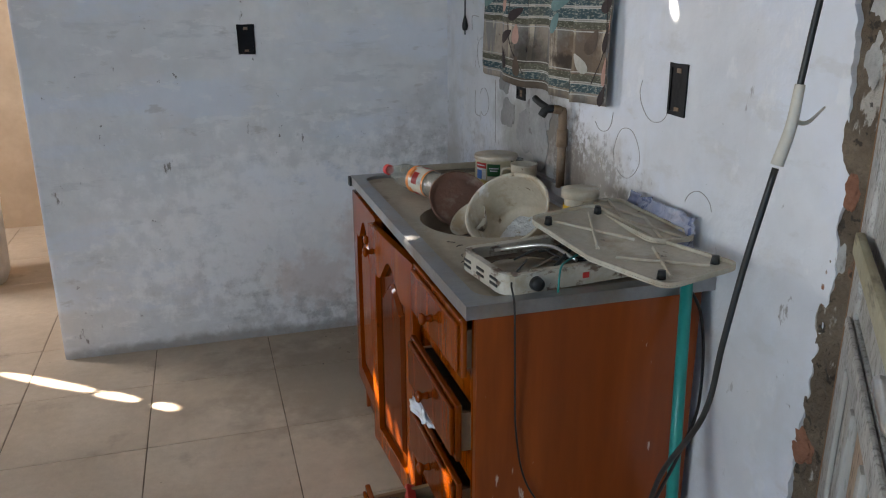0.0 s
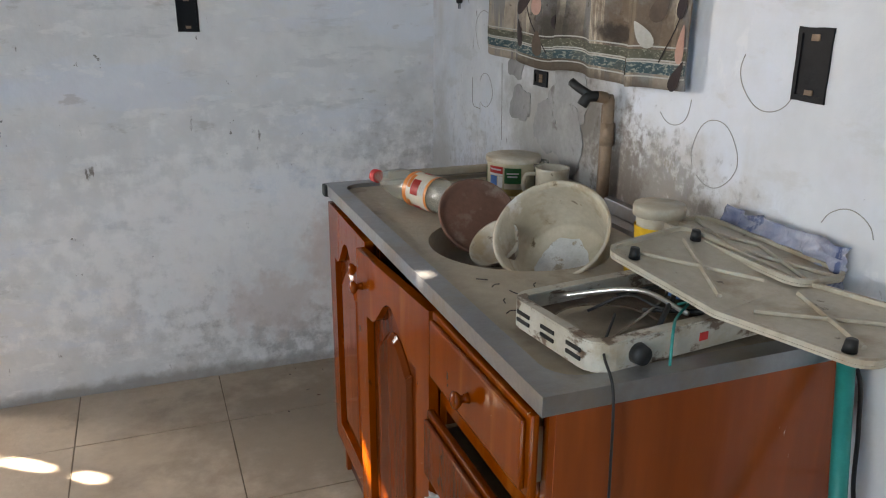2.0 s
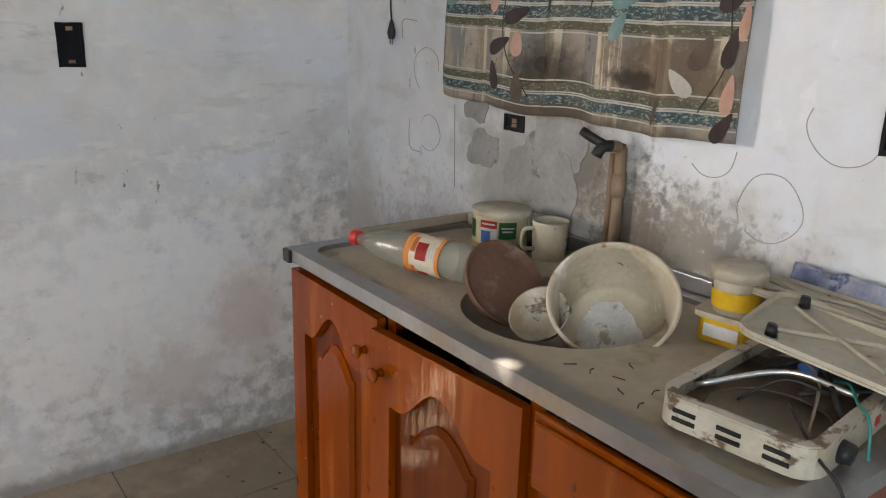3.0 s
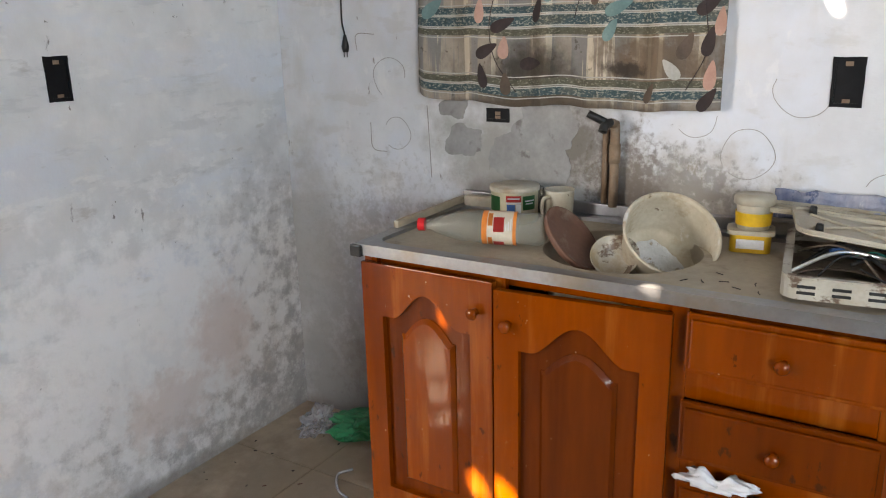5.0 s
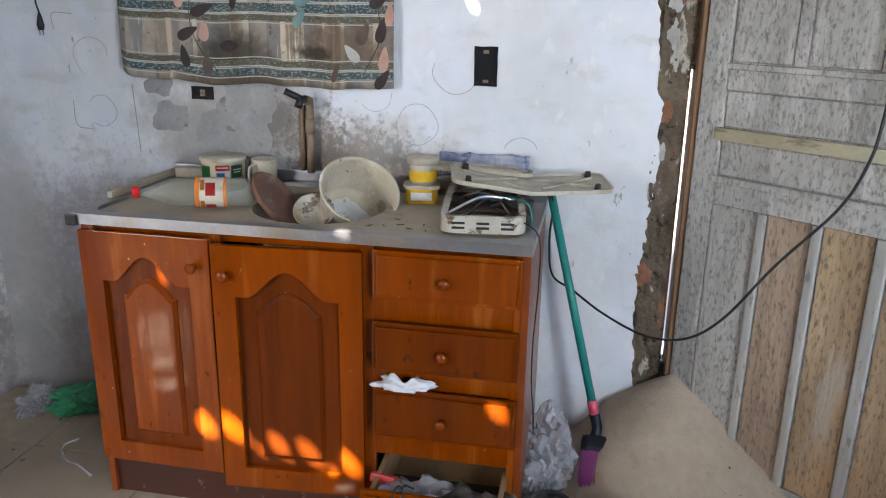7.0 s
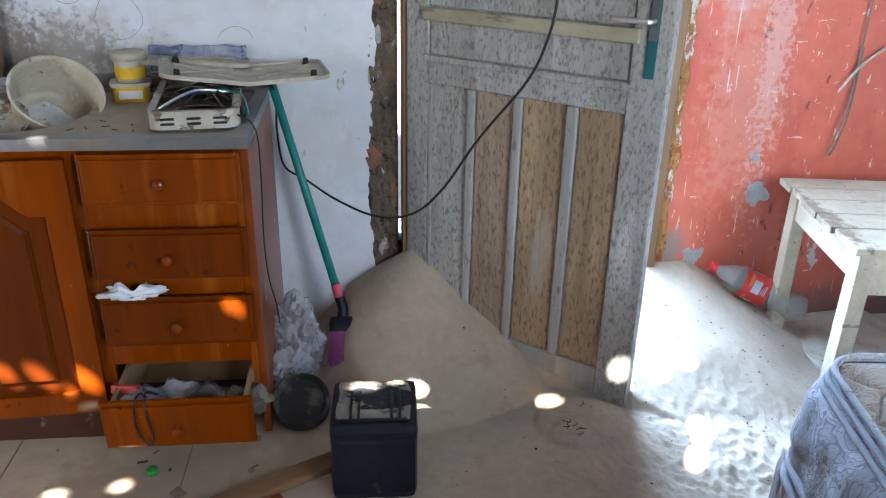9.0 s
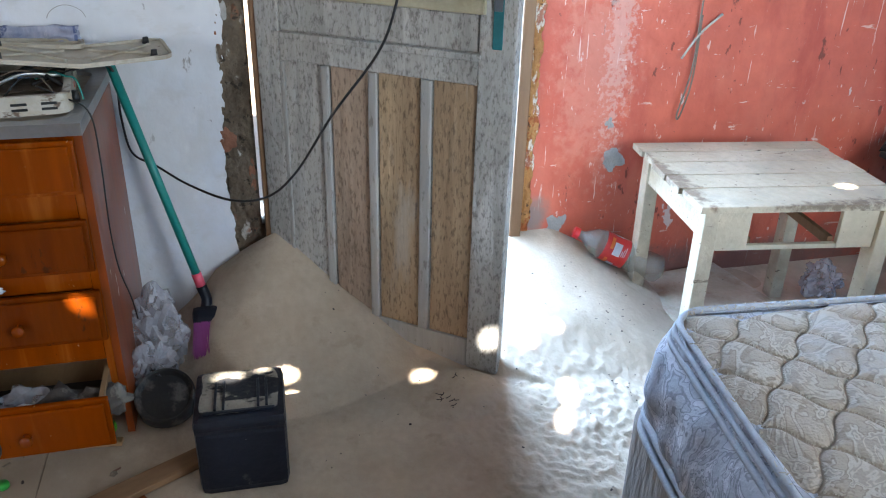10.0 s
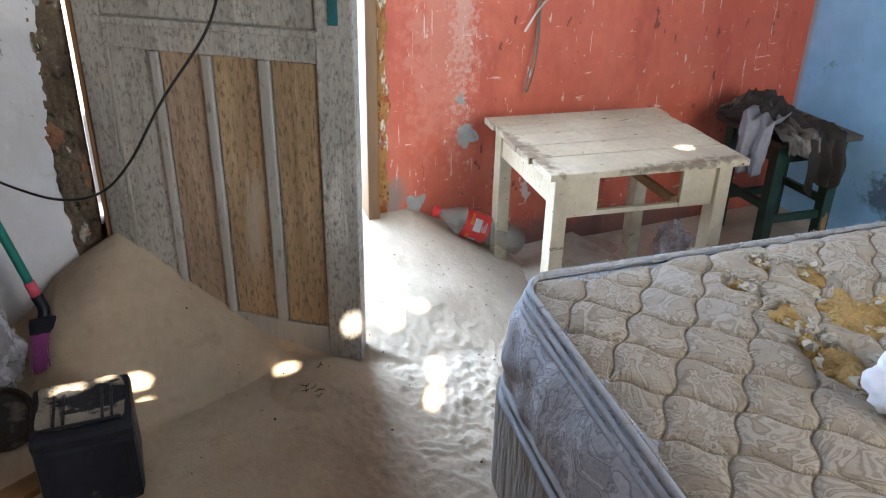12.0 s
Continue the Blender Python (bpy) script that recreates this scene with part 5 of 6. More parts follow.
for y, z, r, a0, a1 in ((1.60, 1.19, 0.066, 200, 395), (1.715, 1.03, 0.062, -30, 330), (1.845, 1.12, 0.055, 180, 340), (1.40, 0.955, 0.05, 20, 170), (2.78, 1.20, 0.06, -60, 200), (2.76, 1.03, 0.05, 30, 330)):
    scratch([(WALL_X - 0.0004, y + r * math.cos(radians(a)) * (1 + 0.06 * math.sin(a)), z + r * math.sin(radians(a))) for a in range(a0, a1, 20)], 0.0009, wall_kitchen, pencil)
for pts in (((2.90, 1.28), (2.90, 1.33), (2.83, 1.33)), ((2.86, 1.06), (2.855, 0.98), (2.80, 0.97)), ((2.645, 1.12), (2.64, 1.02), (2.635, 0.90))):
    scratch([(WALL_X - 0.0004, y, z) for y, z in pts], 0.0013, wall_kitchen, pencil)

# ---- curtain scrap ----
def curtain_point(u, v):
    y = 2.645 - 0.865 * u
    hem = 0.012 * math.sin(u * 5 + 0.5) + 0.018 * (u - 0.5) + 0.030 * max(1 - u * 9, 0) ** 1.5 + 0.010 * noise.noise(Vector((u * 11, 0, 8))) - 0.016 * math.exp(-((u - 0.36) / 0.09) ** 2)
    z = 1.137 + hem * max(1 - 1.6 * v, 0) + v * 0.50
    x = 0.948 - 0.018 * math.sin(u * 31 + 2 * noise.noise(Vector((u * 4, 0, 0)))) - 0.010 * noise.noise(Vector((u * 7, v * 2, 3))) + 0.01 * v
    return Vector((x, y, z))


curtain = thing("curtain", pose(0, 0, 0), "soiled patterned cloth curtain hung over the sink", "curtain")
part("curtain_cloth", sheet(90, 24, curtain_point, 0.0015), curtain_mat, curtain, "", True)


def on_curtain(outline, material, name, lift=0.002):
    """A printed shape that follows the cloth; the outline is in (u, v)."""
    bm = bmesh.new()
    cu, cv = sum(p[0] for p in outline) / len(outline), sum(p[1] for p in outline) / len(outline)
    rings = []
    for k in (1.0, 0.66, 0.33):
        rings.append([bm.verts.new(curtain_point(cu + (u - cu) * k, cv + (v - cv) * k) - Vector((lift, 0, 0))) for u, v in outline])
    mid = bm.verts.new(curtain_point(cu, cv) - Vector((lift, 0, 0)))
    n = len(outline)
    for a, b in zip(rings, rings[1:]):
        for i in range(n):
            bm.faces.new((a[i], a[(i + 1) % n], b[(i + 1) % n], b[i]))
    for i in range(n):
        bm.faces.new((rings[-1][i], rings[-1][(i + 1) % n], mid))
    return part(name, bm, material, curtain)


for v0, v1, mat in ((0.055, 0.095, band_mat), (0.11, 0.145, band_green), (0.37, 0.405, band_green), (0.42, 0.47, band_mat), (0.485, 0.52, band_mat), (0.86, 0.90, band_mat)):
    part("woven_band", sheet(90, 2, lambda u, v: curtain_point(u, v0 + (v1 - v0) * v) - Vector((0.0018, 0, 0)), 0), mat, curtain)
    for k in (v0 - 0.012, v1 + 0.012):
        part("band_line", sheet(90, 1, lambda u, v: curtain_point(u, k - 0.003 + 0.006 * v) - Vector((0.0018, 0, 0)), 0), leaf_pale, curtain)


def leaf_shape(cu, cv, a, s):
    out = []
    for k in range(20):
        t = 2 * math.pi * k / 20
        x, y = math.cos(t), 0.42 * math.sin(t) * (1 - 0.45 * math.cos(t))
        out.append((cu + s * (x * math.cos(a) - y * math.sin(a)) / 0.865, cv + s * (x * math.sin(a) + y * math.cos(a)) / 0.50))
    return out


rnd = random.Random(5)
for u, v, a, s, mat in ((0.27, 0.29, 0.55, 0.036, leaf_dark), (0.255, 0.15, 1.75, 0.034, leaf_dark), (0.415, 0.225, 0.0, 0.038, leaf_dark), (0.32, 0.43, 0.5, 0.034, leaf_dark), (0.325, 0.31, 1.5, 0.030, leaf_peach),
                        (0.245, 0.50, 1.5, 0.034, leaf_peach), (0.44, 0.50, 1.2, 0.034, leaf_dark), (0.47, 0.60, 1.9, 0.034, leaf_green), (0.955, 0.33, 1.35, 0.036, leaf_dark), (0.965, 0.17, 1.45, 0.036, leaf_peach), (0.96, 0.055, 0.9, 0.034, leaf_dark),
                        (0.86, 0.20, 2.2, 0.030, leaf_pale), (0.895, 0.31, 1.2, 0.034, leaf_brown), (0.68, 0.39, 1.1, 0.030, leaf_green), (0.70, 0.50, 0.5, 0.034, leaf_green), (0.985, 0.42, 1.5, 0.034, leaf_peach), (0.95, 0.50, 0.6, 0.036, leaf_dark), (0.63, 0.58, 1.5, 0.034, leaf_brown),
                        (0.06, 0.52, 0.9, 0.036, leaf_green), (0.05, 0.66, 0.9, 0.036, leaf_green), (0.50, 0.68, 1.4, 0.04, leaf_dark), (0.40, 0.80, 0.2, 0.034, leaf_peach), (0.86, 0.75, 1.3, 0.034, leaf_peach), (0.33, 0.12, 1.6, 0.030, leaf_brown), (0.80, 0.09, 1.1, 0.026, leaf_brown)):
    on_curtain(leaf_shape(u, v, a, s), mat, "printed_leaf", 0.003)
for pts in (((0.36, 0.08), (0.30, 0.24), (0.28, 0.42), (0.30, 0.62)), ((0.90, 0.1), (0.95, 0.3), (0.93, 0.6), (0.95, 0.8)), ((0.55, 0.45), (0.57, 0.62), (0.53, 0.8))):
    part("printed_stem", tube([curtain_point(u, v) - Vector((0.002, 0, 0)) for u, v in pts], 0.0012, 5, 6), leaf_dark, curtain)

# plug that hangs on the wall
plug = thing("power_plug", pose(0.965, 2.93, 1.30), "black power plug hanging on its cord", "plug")
part("plug_body", lathe([(0, -0.022), (0.009, -0.022), (0.012, -0.005), (0.007, 0.018), (0.004, 0.03), (0, 0.031)], 12), rubber, plug, "", True)
for s in (-1, 1):
    part("plug_pin", tube([(0, s * 0.006, -0.022), (0, s * 0.006, -0.038)], 0.002, 6, 1), grey_metal, plug)
part("plug_cord", tube([(0, 0, 0.03), (0.004, 0.012, 0.09), (0.0, 0.0, 0.3), (0.0, -0.01, 0.7)], 0.0028, 6, 5), rubber, plug, "", True)

# ---- hanging cable ----
cable = thing("hanging_cable", pose(0, 0, 0), "black electric cable looping from the roof to the hob", "cable")
part("cable_upper", tube([(0.60, 0.60, CEILING), (0.57, 0.60, 1.9), (0.53, 0.595, 1.50), (0.512, 0.592, 1.37), (0.506, 0.592, 1.32)], 0.0031, 8, 8), rubber, cable, "", True)
part("tape_joint", tube([(0.507, 0.592, 1.328), (0.503, 0.592, 1.29), (0.492, 0.591, 1.255)], 0.0048, 8, 5, taper=0.0062), tape_mat, cable, "pale tape wrapped joint", True)
part("tape_flag", tube([(0.505, 0.592, 1.295), (0.525, 0.597, 1.292), (0.545, 0.60, 1.305)], 0.003, 6, 4, taper=0.001), tape_mat, cable, "", True)
part("cable_lower", tube([(0.491, 0.591, 1.252), (0.476, 0.598, 1.16), (0.472, 0.612, 1.07), (0.488, 0.652, 0.96), (0.515, 0.76, 0.81), (0.555, 0.85, 0.657), (0.61, 0.925, 0.572), (0.68, 1.02, 0.542), (0.80, 1.13, 0.548), (0.90, 1.22, 0.575), (0.955, 1.285, 0.60), (0.96, 1.30, 0.70), (0.93, 1.295, 0.80), (0.86, 1.30, 0.87), (0.76, 1.36, 0.885), (0.66, 1.44, 0.875)], 0.0034, 8, 8), rubber, cable, "", True)
hob_cable = thing("hob_cable", pose(0, 0, 0), "thin dark cord hanging from the hob down the cabinet side", "cord")
part("cord", tube([(0.60, 1.42, 0.885), (0.54, 1.35, 0.87), (0.528, 1.304, 0.835), (0.53, 1.299, 0.72), (0.54, 1.306, 0.55), (0.57, 1.306, 0.42), (0.66, 1.302, 0.28), (0.72, 1.30, 0.12)], 0.0021, 6, 8), rubber, hob_cable, "", True)

# ---- broom ----
broom = thing("broom", pose(0, 0, 0), "broom with a teal handle and magenta bristles leaning on the worktop", "broom")
b0, b1 = Vector((0.805, 1.128, 0.215)), Vector((0.905, 1.300, 0.862))
ax = (b1 - b0).normalized()
part("handle", tube([b0 + ax * 0.05, b1], 0.0125, 14, 1), teal, broom, "teal painted handle", True)
part("collar", tube([b0 + ax * 0.012, b0 + ax * 0.055], 0.0145, 14, 1), pink, broom, "pink plastic collar", True)
part("socket", tube([b0 + ax * 0.014, b0 - ax * 0.03, b0 + Vector((-0.02, -0.002, -0.055))], 0.0155, 14, 4), black_plastic, broom, "black plastic socket", True)
lean = Vector((-0.78, -0.02, -0.56)).normalized()
h0 = b0 + Vector((-0.025, -0.002, -0.06))
hm = Matrix.Translation(h0) @ lean.to_track_quat("Z", "X").to_matrix().to_4x4()
part("head", moved(box(-0.022, 0.022, -0.038, 0.038, -0.012, 0.045, 0.016), hm), black_plastic, broom, "black broom head")
bm = bmesh.new()
rnd = random.Random(3)
for k in range(760):
    px, py = rnd.uniform(-0.019, 0.019), rnd.uniform(-0.035, 0.035)
    o = hm @ Vector((px, py, 0.04))
    tip = hm @ Vector((px * 1.3 + rnd.uniform(-0.006, 0.006), py * 1.1 + rnd.uniform(-0.006, 0.006), 0.14 + rnd.uniform(-0.012, 0.012)))
    tube([o, tip], 0.0012, 3, 1, bm)
part("bristles", bm, magenta, broom, "magenta bristles")

# ---- black box, round pot, bag and litter beside the cabinet ----
crate = thing("black_plastic_box", pose(0.247, 1.035, 0.012, 0, 0, -2), "black plastic box with dust on its ribbed top", "box")
part("box_body", box(-0.100, 0.100, -0.103, 0.103, 0.0, 0.1895, 0.022), black_plastic, crate)
part("box_cover", box(-0.101, 0.101, -0.104, 0.104, 0.172, 0.215, 0.016), black_plastic, crate)
part("dust_layer", plate(ragged(rounded(-0.075, 0.092, -0.088, 0.088, 0.02), 0.006, 4.0, 0.012), (), 0.2152, 0.2168), dusty_black, crate, "pale dust lying on the top")
for y in (-0.062, -0.043, 0.035, 0.054):
    part("top_rib", box(-0.065, 0.045, y - 0.003, y + 0.003, 0.2169, 0.221, 0.001), black_plastic, crate)
part("top_rib", box(-0.078, -0.070, -0.08, 0.08, 0.2169, 0.221, 0.001), black_plastic, crate)
drum = thing("black_round_pot", Matrix.Translation((0.515, 1.235, 0.042)) @ Matrix.Scale(1.12, 4) @ Vector((-0.55, -0.02, 0.8)).to_track_quat("Z", "X").to_matrix().to_4x4(), "dusty black round pot lying by the cabinet", "pot")
part("pot_body", lathe([(0, -0.04), (0.058, -0.038), (0.068, -0.02), (0.070, 0.035), (0.066, 0.042), (0.060, 0.036), (0.055, 0.028), (0, 0.026)], 32), dusty_pan, drum, "", True)
part("pot_dust", lathe([(0, 0.033), (0.04, 0.032), (0.054, 0.030)], 28), dusty_pan, drum, "sand lying in the pot", True)
solid("plastic_bag", moved(lump(0.075, 0.075, 0.12, 0.55, 3.0, 4), pose(0.72, 1.262, 0.03)), bag_plastic, "crumpled clear plastic bag beside the cabinet", "plastic bag")
solid("plastic_bag", moved(lump(0.05, 0.05, 0.075, 0.6, 5.0, 4), pose(0.60, 1.275, 0.02)), bag_plastic, "small crumpled clear plastic bag on the floor", "plastic bag")
tagp = thing("paper_tag", pose(0.565, 1.262, 0.10, 60, 15, -70), "dark printed paper tag on a plastic bag", "tag")
part("tag_card", box(-0.022, 0.022, -0.014, 0.014, 0, 0.0012), rubber, tagp)
part("tag_print", box(-0.012, 0.012, -0.006, 0.006, 0.0013, 0.0018), white_plain, tagp)
plank = solid("broken_plank", box(-0.19, 0.19, -0.030, 0.030, 0.0, 0.018, 0.003), surface("old_brown_plank", (0.16, 0.085, 0.04), (0.30, 0.17, 0.085), 6, 0.8, 0.1, 0.4, 30, stretch=(0.15, 1, 1), local=True), "old brown plank lying on the floor", "plank", m=pose(0.235, 1.27, 0.003, 0, 0, -62))
solid("broken_plank", box(-0.12, 0.12, -0.022, 0.022, 0.0, 0.02, 0.003), varnish_red, "dark brown broken plank on the floor", "plank", m=pose(0.10, 1.36, 0.002, 0, 0, -58))
solid("broken_plank", box(-0.15, 0.15, -0.012, 0.012, 0.0, 0.012, 0.002), raw_wood, "thin strip of wood under the cabinet", "plank", m=pose(0.425, 1.49, 0.002, 0, 0, 84))
solid("bottle_cap", lathe([(0, 0.012), (0.014, 0.012), (0.0155, 0.009), (0.0155, 0), (0, 0)], 16), green_plain, "green plastic bottle cap on the floor", "cap", m=pose(0.305, 1.60, 0.001), smooth=True)
solid("green_leaf", sheet(6, 3, lambda u, v: (0.44 + 0.045 * (u - 0.5), 1.365 + 0.022 * (v - 0.5) * math.sin(math.pi * min(max(u, 0.05), 0.95)), 0.012 + 0.02 * abs(v - 0.5) + 0.02 * u), 0.0006), plain("fresh_green", (0.10, 0.42, 0.03), 0.5), "fresh green leaf scrap on the floor", "leaf", smooth=True)
rnd = random.Random(12)
for k in range(44):
    x, y = rnd.uniform(-0.2, 0.42), rnd.uniform(1.3, 1.9)
    if k > 22:
        x, y = 0.55 + rnd.gauss(0, 0.2), 3.05 + rnd.gauss(0, 0.12)
        if x > 0.93 or y > 3.19:
            continue
    s = rnd.uniform(0.003, 0.013) * (0.6 if k > 22 else 1)
    bit = lump(s, s * rnd.uniform(0.25, 0.8), 0.0022, 0.6, 90.0 + k, 1) if k % 3 else box(-s, s, -s * 0.2, s * 0.2, 0, 0.003, 0.0008)
    solid("floor_litter", bit, rnd.choice((leaf_dark, brown_wire, rust_brown, leaf_dark)), "small dark scrap of litter on the floor", "litter", "litter on the floor", m=pose(x, y, 0.001, 0, 0, rnd.uniform(0, 180)))
for k in range(120):
    x, y = rnd.uniform(-0.3, 0.8), rnd.uniform(-0.25, 0.85)
    if k > 69:
        x, y = rnd.uniform(0.25, 0.85), rnd.uniform(-0.32, 0.02)
    s = rnd.uniform(0.0012, 0.005)
    solid("floor_litter", lump(s, s * rnd.uniform(0.3, 0.8), 0.0014, 0.6, 200.0 + k, 1), rnd.choice((leaf_dark, brown_wire)), "tiny dark scrap of litter on the sand", "litter", "litter on the sand", m=pose(x, y, drift(x, y) - 0.001, 0, 0, rnd.uniform(0, 180)))
for k, (x, y, n) in enumerate(((0.34, 0.49, 4), (0.36, 0.50, 4), (0.45, 0.44, 2))):
    for j in range(n):
        p, q = x + rnd.uniform(-0.02, 0.02), y + rnd.uniform(-0.015, 0.015)
        solid("dry_twig", moved(tube([(-0.01, 0, 0), (0, 0.003, 0.002), (0.01, -0.002, 0)], 0.0012, 4, 2), pose(p, q, drift(p, q), 0, 0, rnd.uniform(0, 180))), leaf_dark, "small dark dry twig on the sand", "twig", "twigs on the sand")
chip_mat = surface("brown_tile_chip", (0.14, 0.10, 0.085), (0.24, 0.18, 0.15), 30, 0.8)
for x, y, a in ((0.19, 1.86, 20), (0.22, 1.52, 50)):
    solid("tile_chip", plate(ragged([(-0.018, -0.012), (0.02, -0.014), (0.016, 0.013), (-0.014, 0.015)], 0.004, a, 0.008), (), 0, 0.005), chip_mat, "broken brown tile chip on the floor", "tile chip", "tile chips on the floor", m=pose(x, y, 0.001, 0, 0, a))
# rubbish in the corner left of the cabinet
solid("green_plastic_bag", moved(lump(0.10, 0.055, 0.045, 0.5, 8.0, 4), pose(0.88, 2.865, 0.0, 0, 0, -60)), green_bag_mat, "crumpled green plastic bottle bag on the floor by the cabinet", "plastic bag")
solid("white_plastic_bag", moved(lump(0.06, 0.05, 0.04, 0.7, 9.0, 4), pose(0.83, 3.03, 0.0)), bag_plastic, "crumpled white plastic bag in the corner", "plastic bag")
solid("white_strap", tube([(0.66, 2.75, 0.02), (0.62, 2.78, 0.012), (0.56, 2.73, 0.008), (0.53, 2.66, 0.012), (0.50, 2.60, 0.006)], 0.0045, 6, 6), bag_plastic, "white curled plastic strap on the tiles", "strap", smooth=True)

# ---- table ----
T0, T1, T2, T3 = Vector((0.905, -0.25)), Vector((0.345, -0.195)), Vector((0.255, -0.785)), Vector((0.80, -0.895))
mid = (T0 + T1 + T2 + T3) / 4
ux = ((T0 - T1) + (T3 - T2)).normalized()
TL, TWD = ((T0 - T1).length + (T3 - T2).length) / 2, ((T0 - T3).length + (T1 - T2).length) / 2
TZ = 0.56
table = thing("wooden_table", pose(mid.x, mid.y, 0, 0, 0, math.degrees(math.atan2(ux.y, ux.x))), "small table of worn cream painted boards", "table")
widths = (0.26, 0.19, 0.20, 0.18, 0.17)
x = -TL / 2
for k, w in enumerate(widths):
    w *= TL
    part("table_board", moved(box(0.0, w - 0.007, -TWD / 2 + 0.01 * math.sin(3 * k), TWD / 2 - 0.006 * math.cos(2 * k), 0, 0.02, 0.003), pose(x, 0, TZ - 0.02, 0, 0.4 * math.sin(5 * k))), table_paint, table)
    x += w
lx, ly = TL / 2 - 0.055, TWD / 2 - 0.055
for sx in (-1, 1):
    for sy in (-1, 1):
        part("leg", box(sx * lx - 0.028, sx * lx + 0.028, sy * ly - 0.022, sy * ly + 0.022, 0, TZ - 0.0235, 0.004), table_paint, table)
for sy in (-1, 1):
    part("apron", box(-lx + 0.0285, lx - 0.0285, sy * (ly + 0.008) - 0.008, sy * (ly + 0.008) + 0.008, TZ - 0.115, TZ - 0.0235, 0.003), table_paint, table)
part("apron", box(lx - 0.008, lx + 0.008, -ly + 0.0225, ly - 0.0225, TZ - 0.115, TZ - 0.0235, 0.003), table_paint, table)
for y0, y1 in ((-ly + 0.0225, -ly + 0.13), (ly - 0.12, ly - 0.0225)):
    part("apron_block", box(-lx - 0.014, -lx + 0.002, y0, y1, TZ - 0.150, TZ - 0.034, 0.003), table_paint, table)
part("drawer_rail", box(-lx - 0.013, -lx + 0.003, -ly + 0.1305, ly - 0.1205, TZ - 0.150, TZ - 0.135, 0.002), table_paint, table)
part("drawer_rail", box(-lx - 0.013, -lx + 0.003, -ly + 0.0225, ly - 0.0225, TZ - 0.0335, TZ - 0.0235, 0.002), table_paint, table)
for y in (-ly + 0.14, ly - 0.13):
    part("drawer_runner", box(-lx + 0.004, lx - 0.0085, y - 0.008, y + 0.008, TZ - 0.148, TZ - 0.12, 0.002), frame_wood, table)
solid("floor_board", box(-0.30, 0.30, -0.20, 0.20, 0, 0.018, 0.004), cream_plastic, "pale dirty board lying on the floor under the table", "board", m=pose(0.66, -0.56, 0.012, 0, 0, 8))
solid("plastic_bag", moved(lump(0.065, 0.06, 0.06, 0.6, 21.0, 4), pose(0.74, -1.0, 0.0)), bag_plastic, "crumpled white plastic bag under the table", "plastic bag")
bz0, bz1 = Vector((0.815, -0.392, 0.112)), Vector((0.932, -0.092, 0.242))
bottle("cola_bottle", Matrix.Translation(bz0) @ (bz1 - bz0).to_track_quat("Z", "X").to_matrix().to_4x4(), 0.335, 0.050, label_red, label_red, "empty clear drinks bottle with a red label lying on the sand", up=0.11)

# ---- stool with clothes ----
SX, SY, SZ = 0.73, -1.455, 0.45
stool = thing("wooden_stool", pose(SX, SY, 0, 0, 0, -6), "dark green painted wooden stool under a heap of clothes", "stool")
part("seat", box(-0.17, 0.20, -0.20, 0.17, SZ - 0.022, SZ, 0.006), stool_top, stool, "grey-green worn seat")
for sx in (-1, 1):
    for sy in (-1, 1):
        part("leg", moved(box(-0.022, 0.022, -0.022, 0.022, 0, SZ - 0.0235, 0.004), pose(sx * 0.13, sy * 0.13, 0)), green_paint, stool)
    part("seat_rail", box(sx * 0.13 - 0.01, sx * 0.13 + 0.01, -0.1075, 0.1075, SZ - 0.09, SZ - 0.0235, 0.003), green_paint, stool)
    part("seat_rail", box(-0.1075, 0.1075, sx * 0.13 - 0.01, sx * 0.13 + 0.01, SZ - 0.09, SZ - 0.0235, 0.003), green_paint, stool)
    part("stretcher", box(sx * 0.13 - 0.01, sx * 0.13 + 0.01, -0.1075, 0.1075, 0.12, 0.15, 0.003), green_paint, stool)
    part("stretcher", box(-0.1075, 0.1075, sx * 0.13 - 0.01, sx * 0.13 + 0.01, 0.17, 0.20, 0.003), green_paint, stool)
part("bare_chip", moved(lump(0.014, 0.004, 0.035, 0.5, 61.0, 2, 1.0, False), pose(-0.13, -0.1525, 0.13)), raw_wood, stool, "chipped bare wood")
part("bare_chip", moved(lump(0.004, 0.012, 0.04, 0.5, 62.0, 2, 1.0, False), pose(-0.1525, -0.13, 0.10)), raw_wood, stool, "chipped bare wood")


def hung(x, y, z, w, drop, fold, seed, turn):
    """A garment laid over an edge: it runs level, then falls."""
    def place(u, v):
        s = v * (drop + 0.14)
        lvl = min(s, 0.14)
        fall = max(s - 0.14, 0)
        wob = fold * math.sin(u * 13 + seed) * (0.4 + v) + fold * noise.noise(Vector((u * 5, v * 6, seed)))
        return pose(x, y, z, 0, 0, turn) @ Vector((0.13 - lvl - 0.010 * min(fall * 20, 1) + wob * 0.7 - 0.04 * v, (u - 0.5) * w * (1 - 0.25 * v), 0.035 - fall + wob * 0.5 * (1 - v) + 0.05 * noise.noise(Vector((u * 3, v * 3, seed))) * (1 - v)))
    return sheet(26, 26, place, 0.004)


def heap(x, y):
    """The height of the clothes over the seat."""
    q = Vector((x * 9, y * 9, 4.0))
    hill = 0.075 * math.exp(-((x - SX - 0.06) ** 2 / 0.018 + (y - SY - 0.09) ** 2 / 0.012))
    return 0.012 + hill + 0.030 * abs(noise.noise(q)) + 0.016 * abs(noise.noise(q * 2.4)) * (1 + 8 * hill)


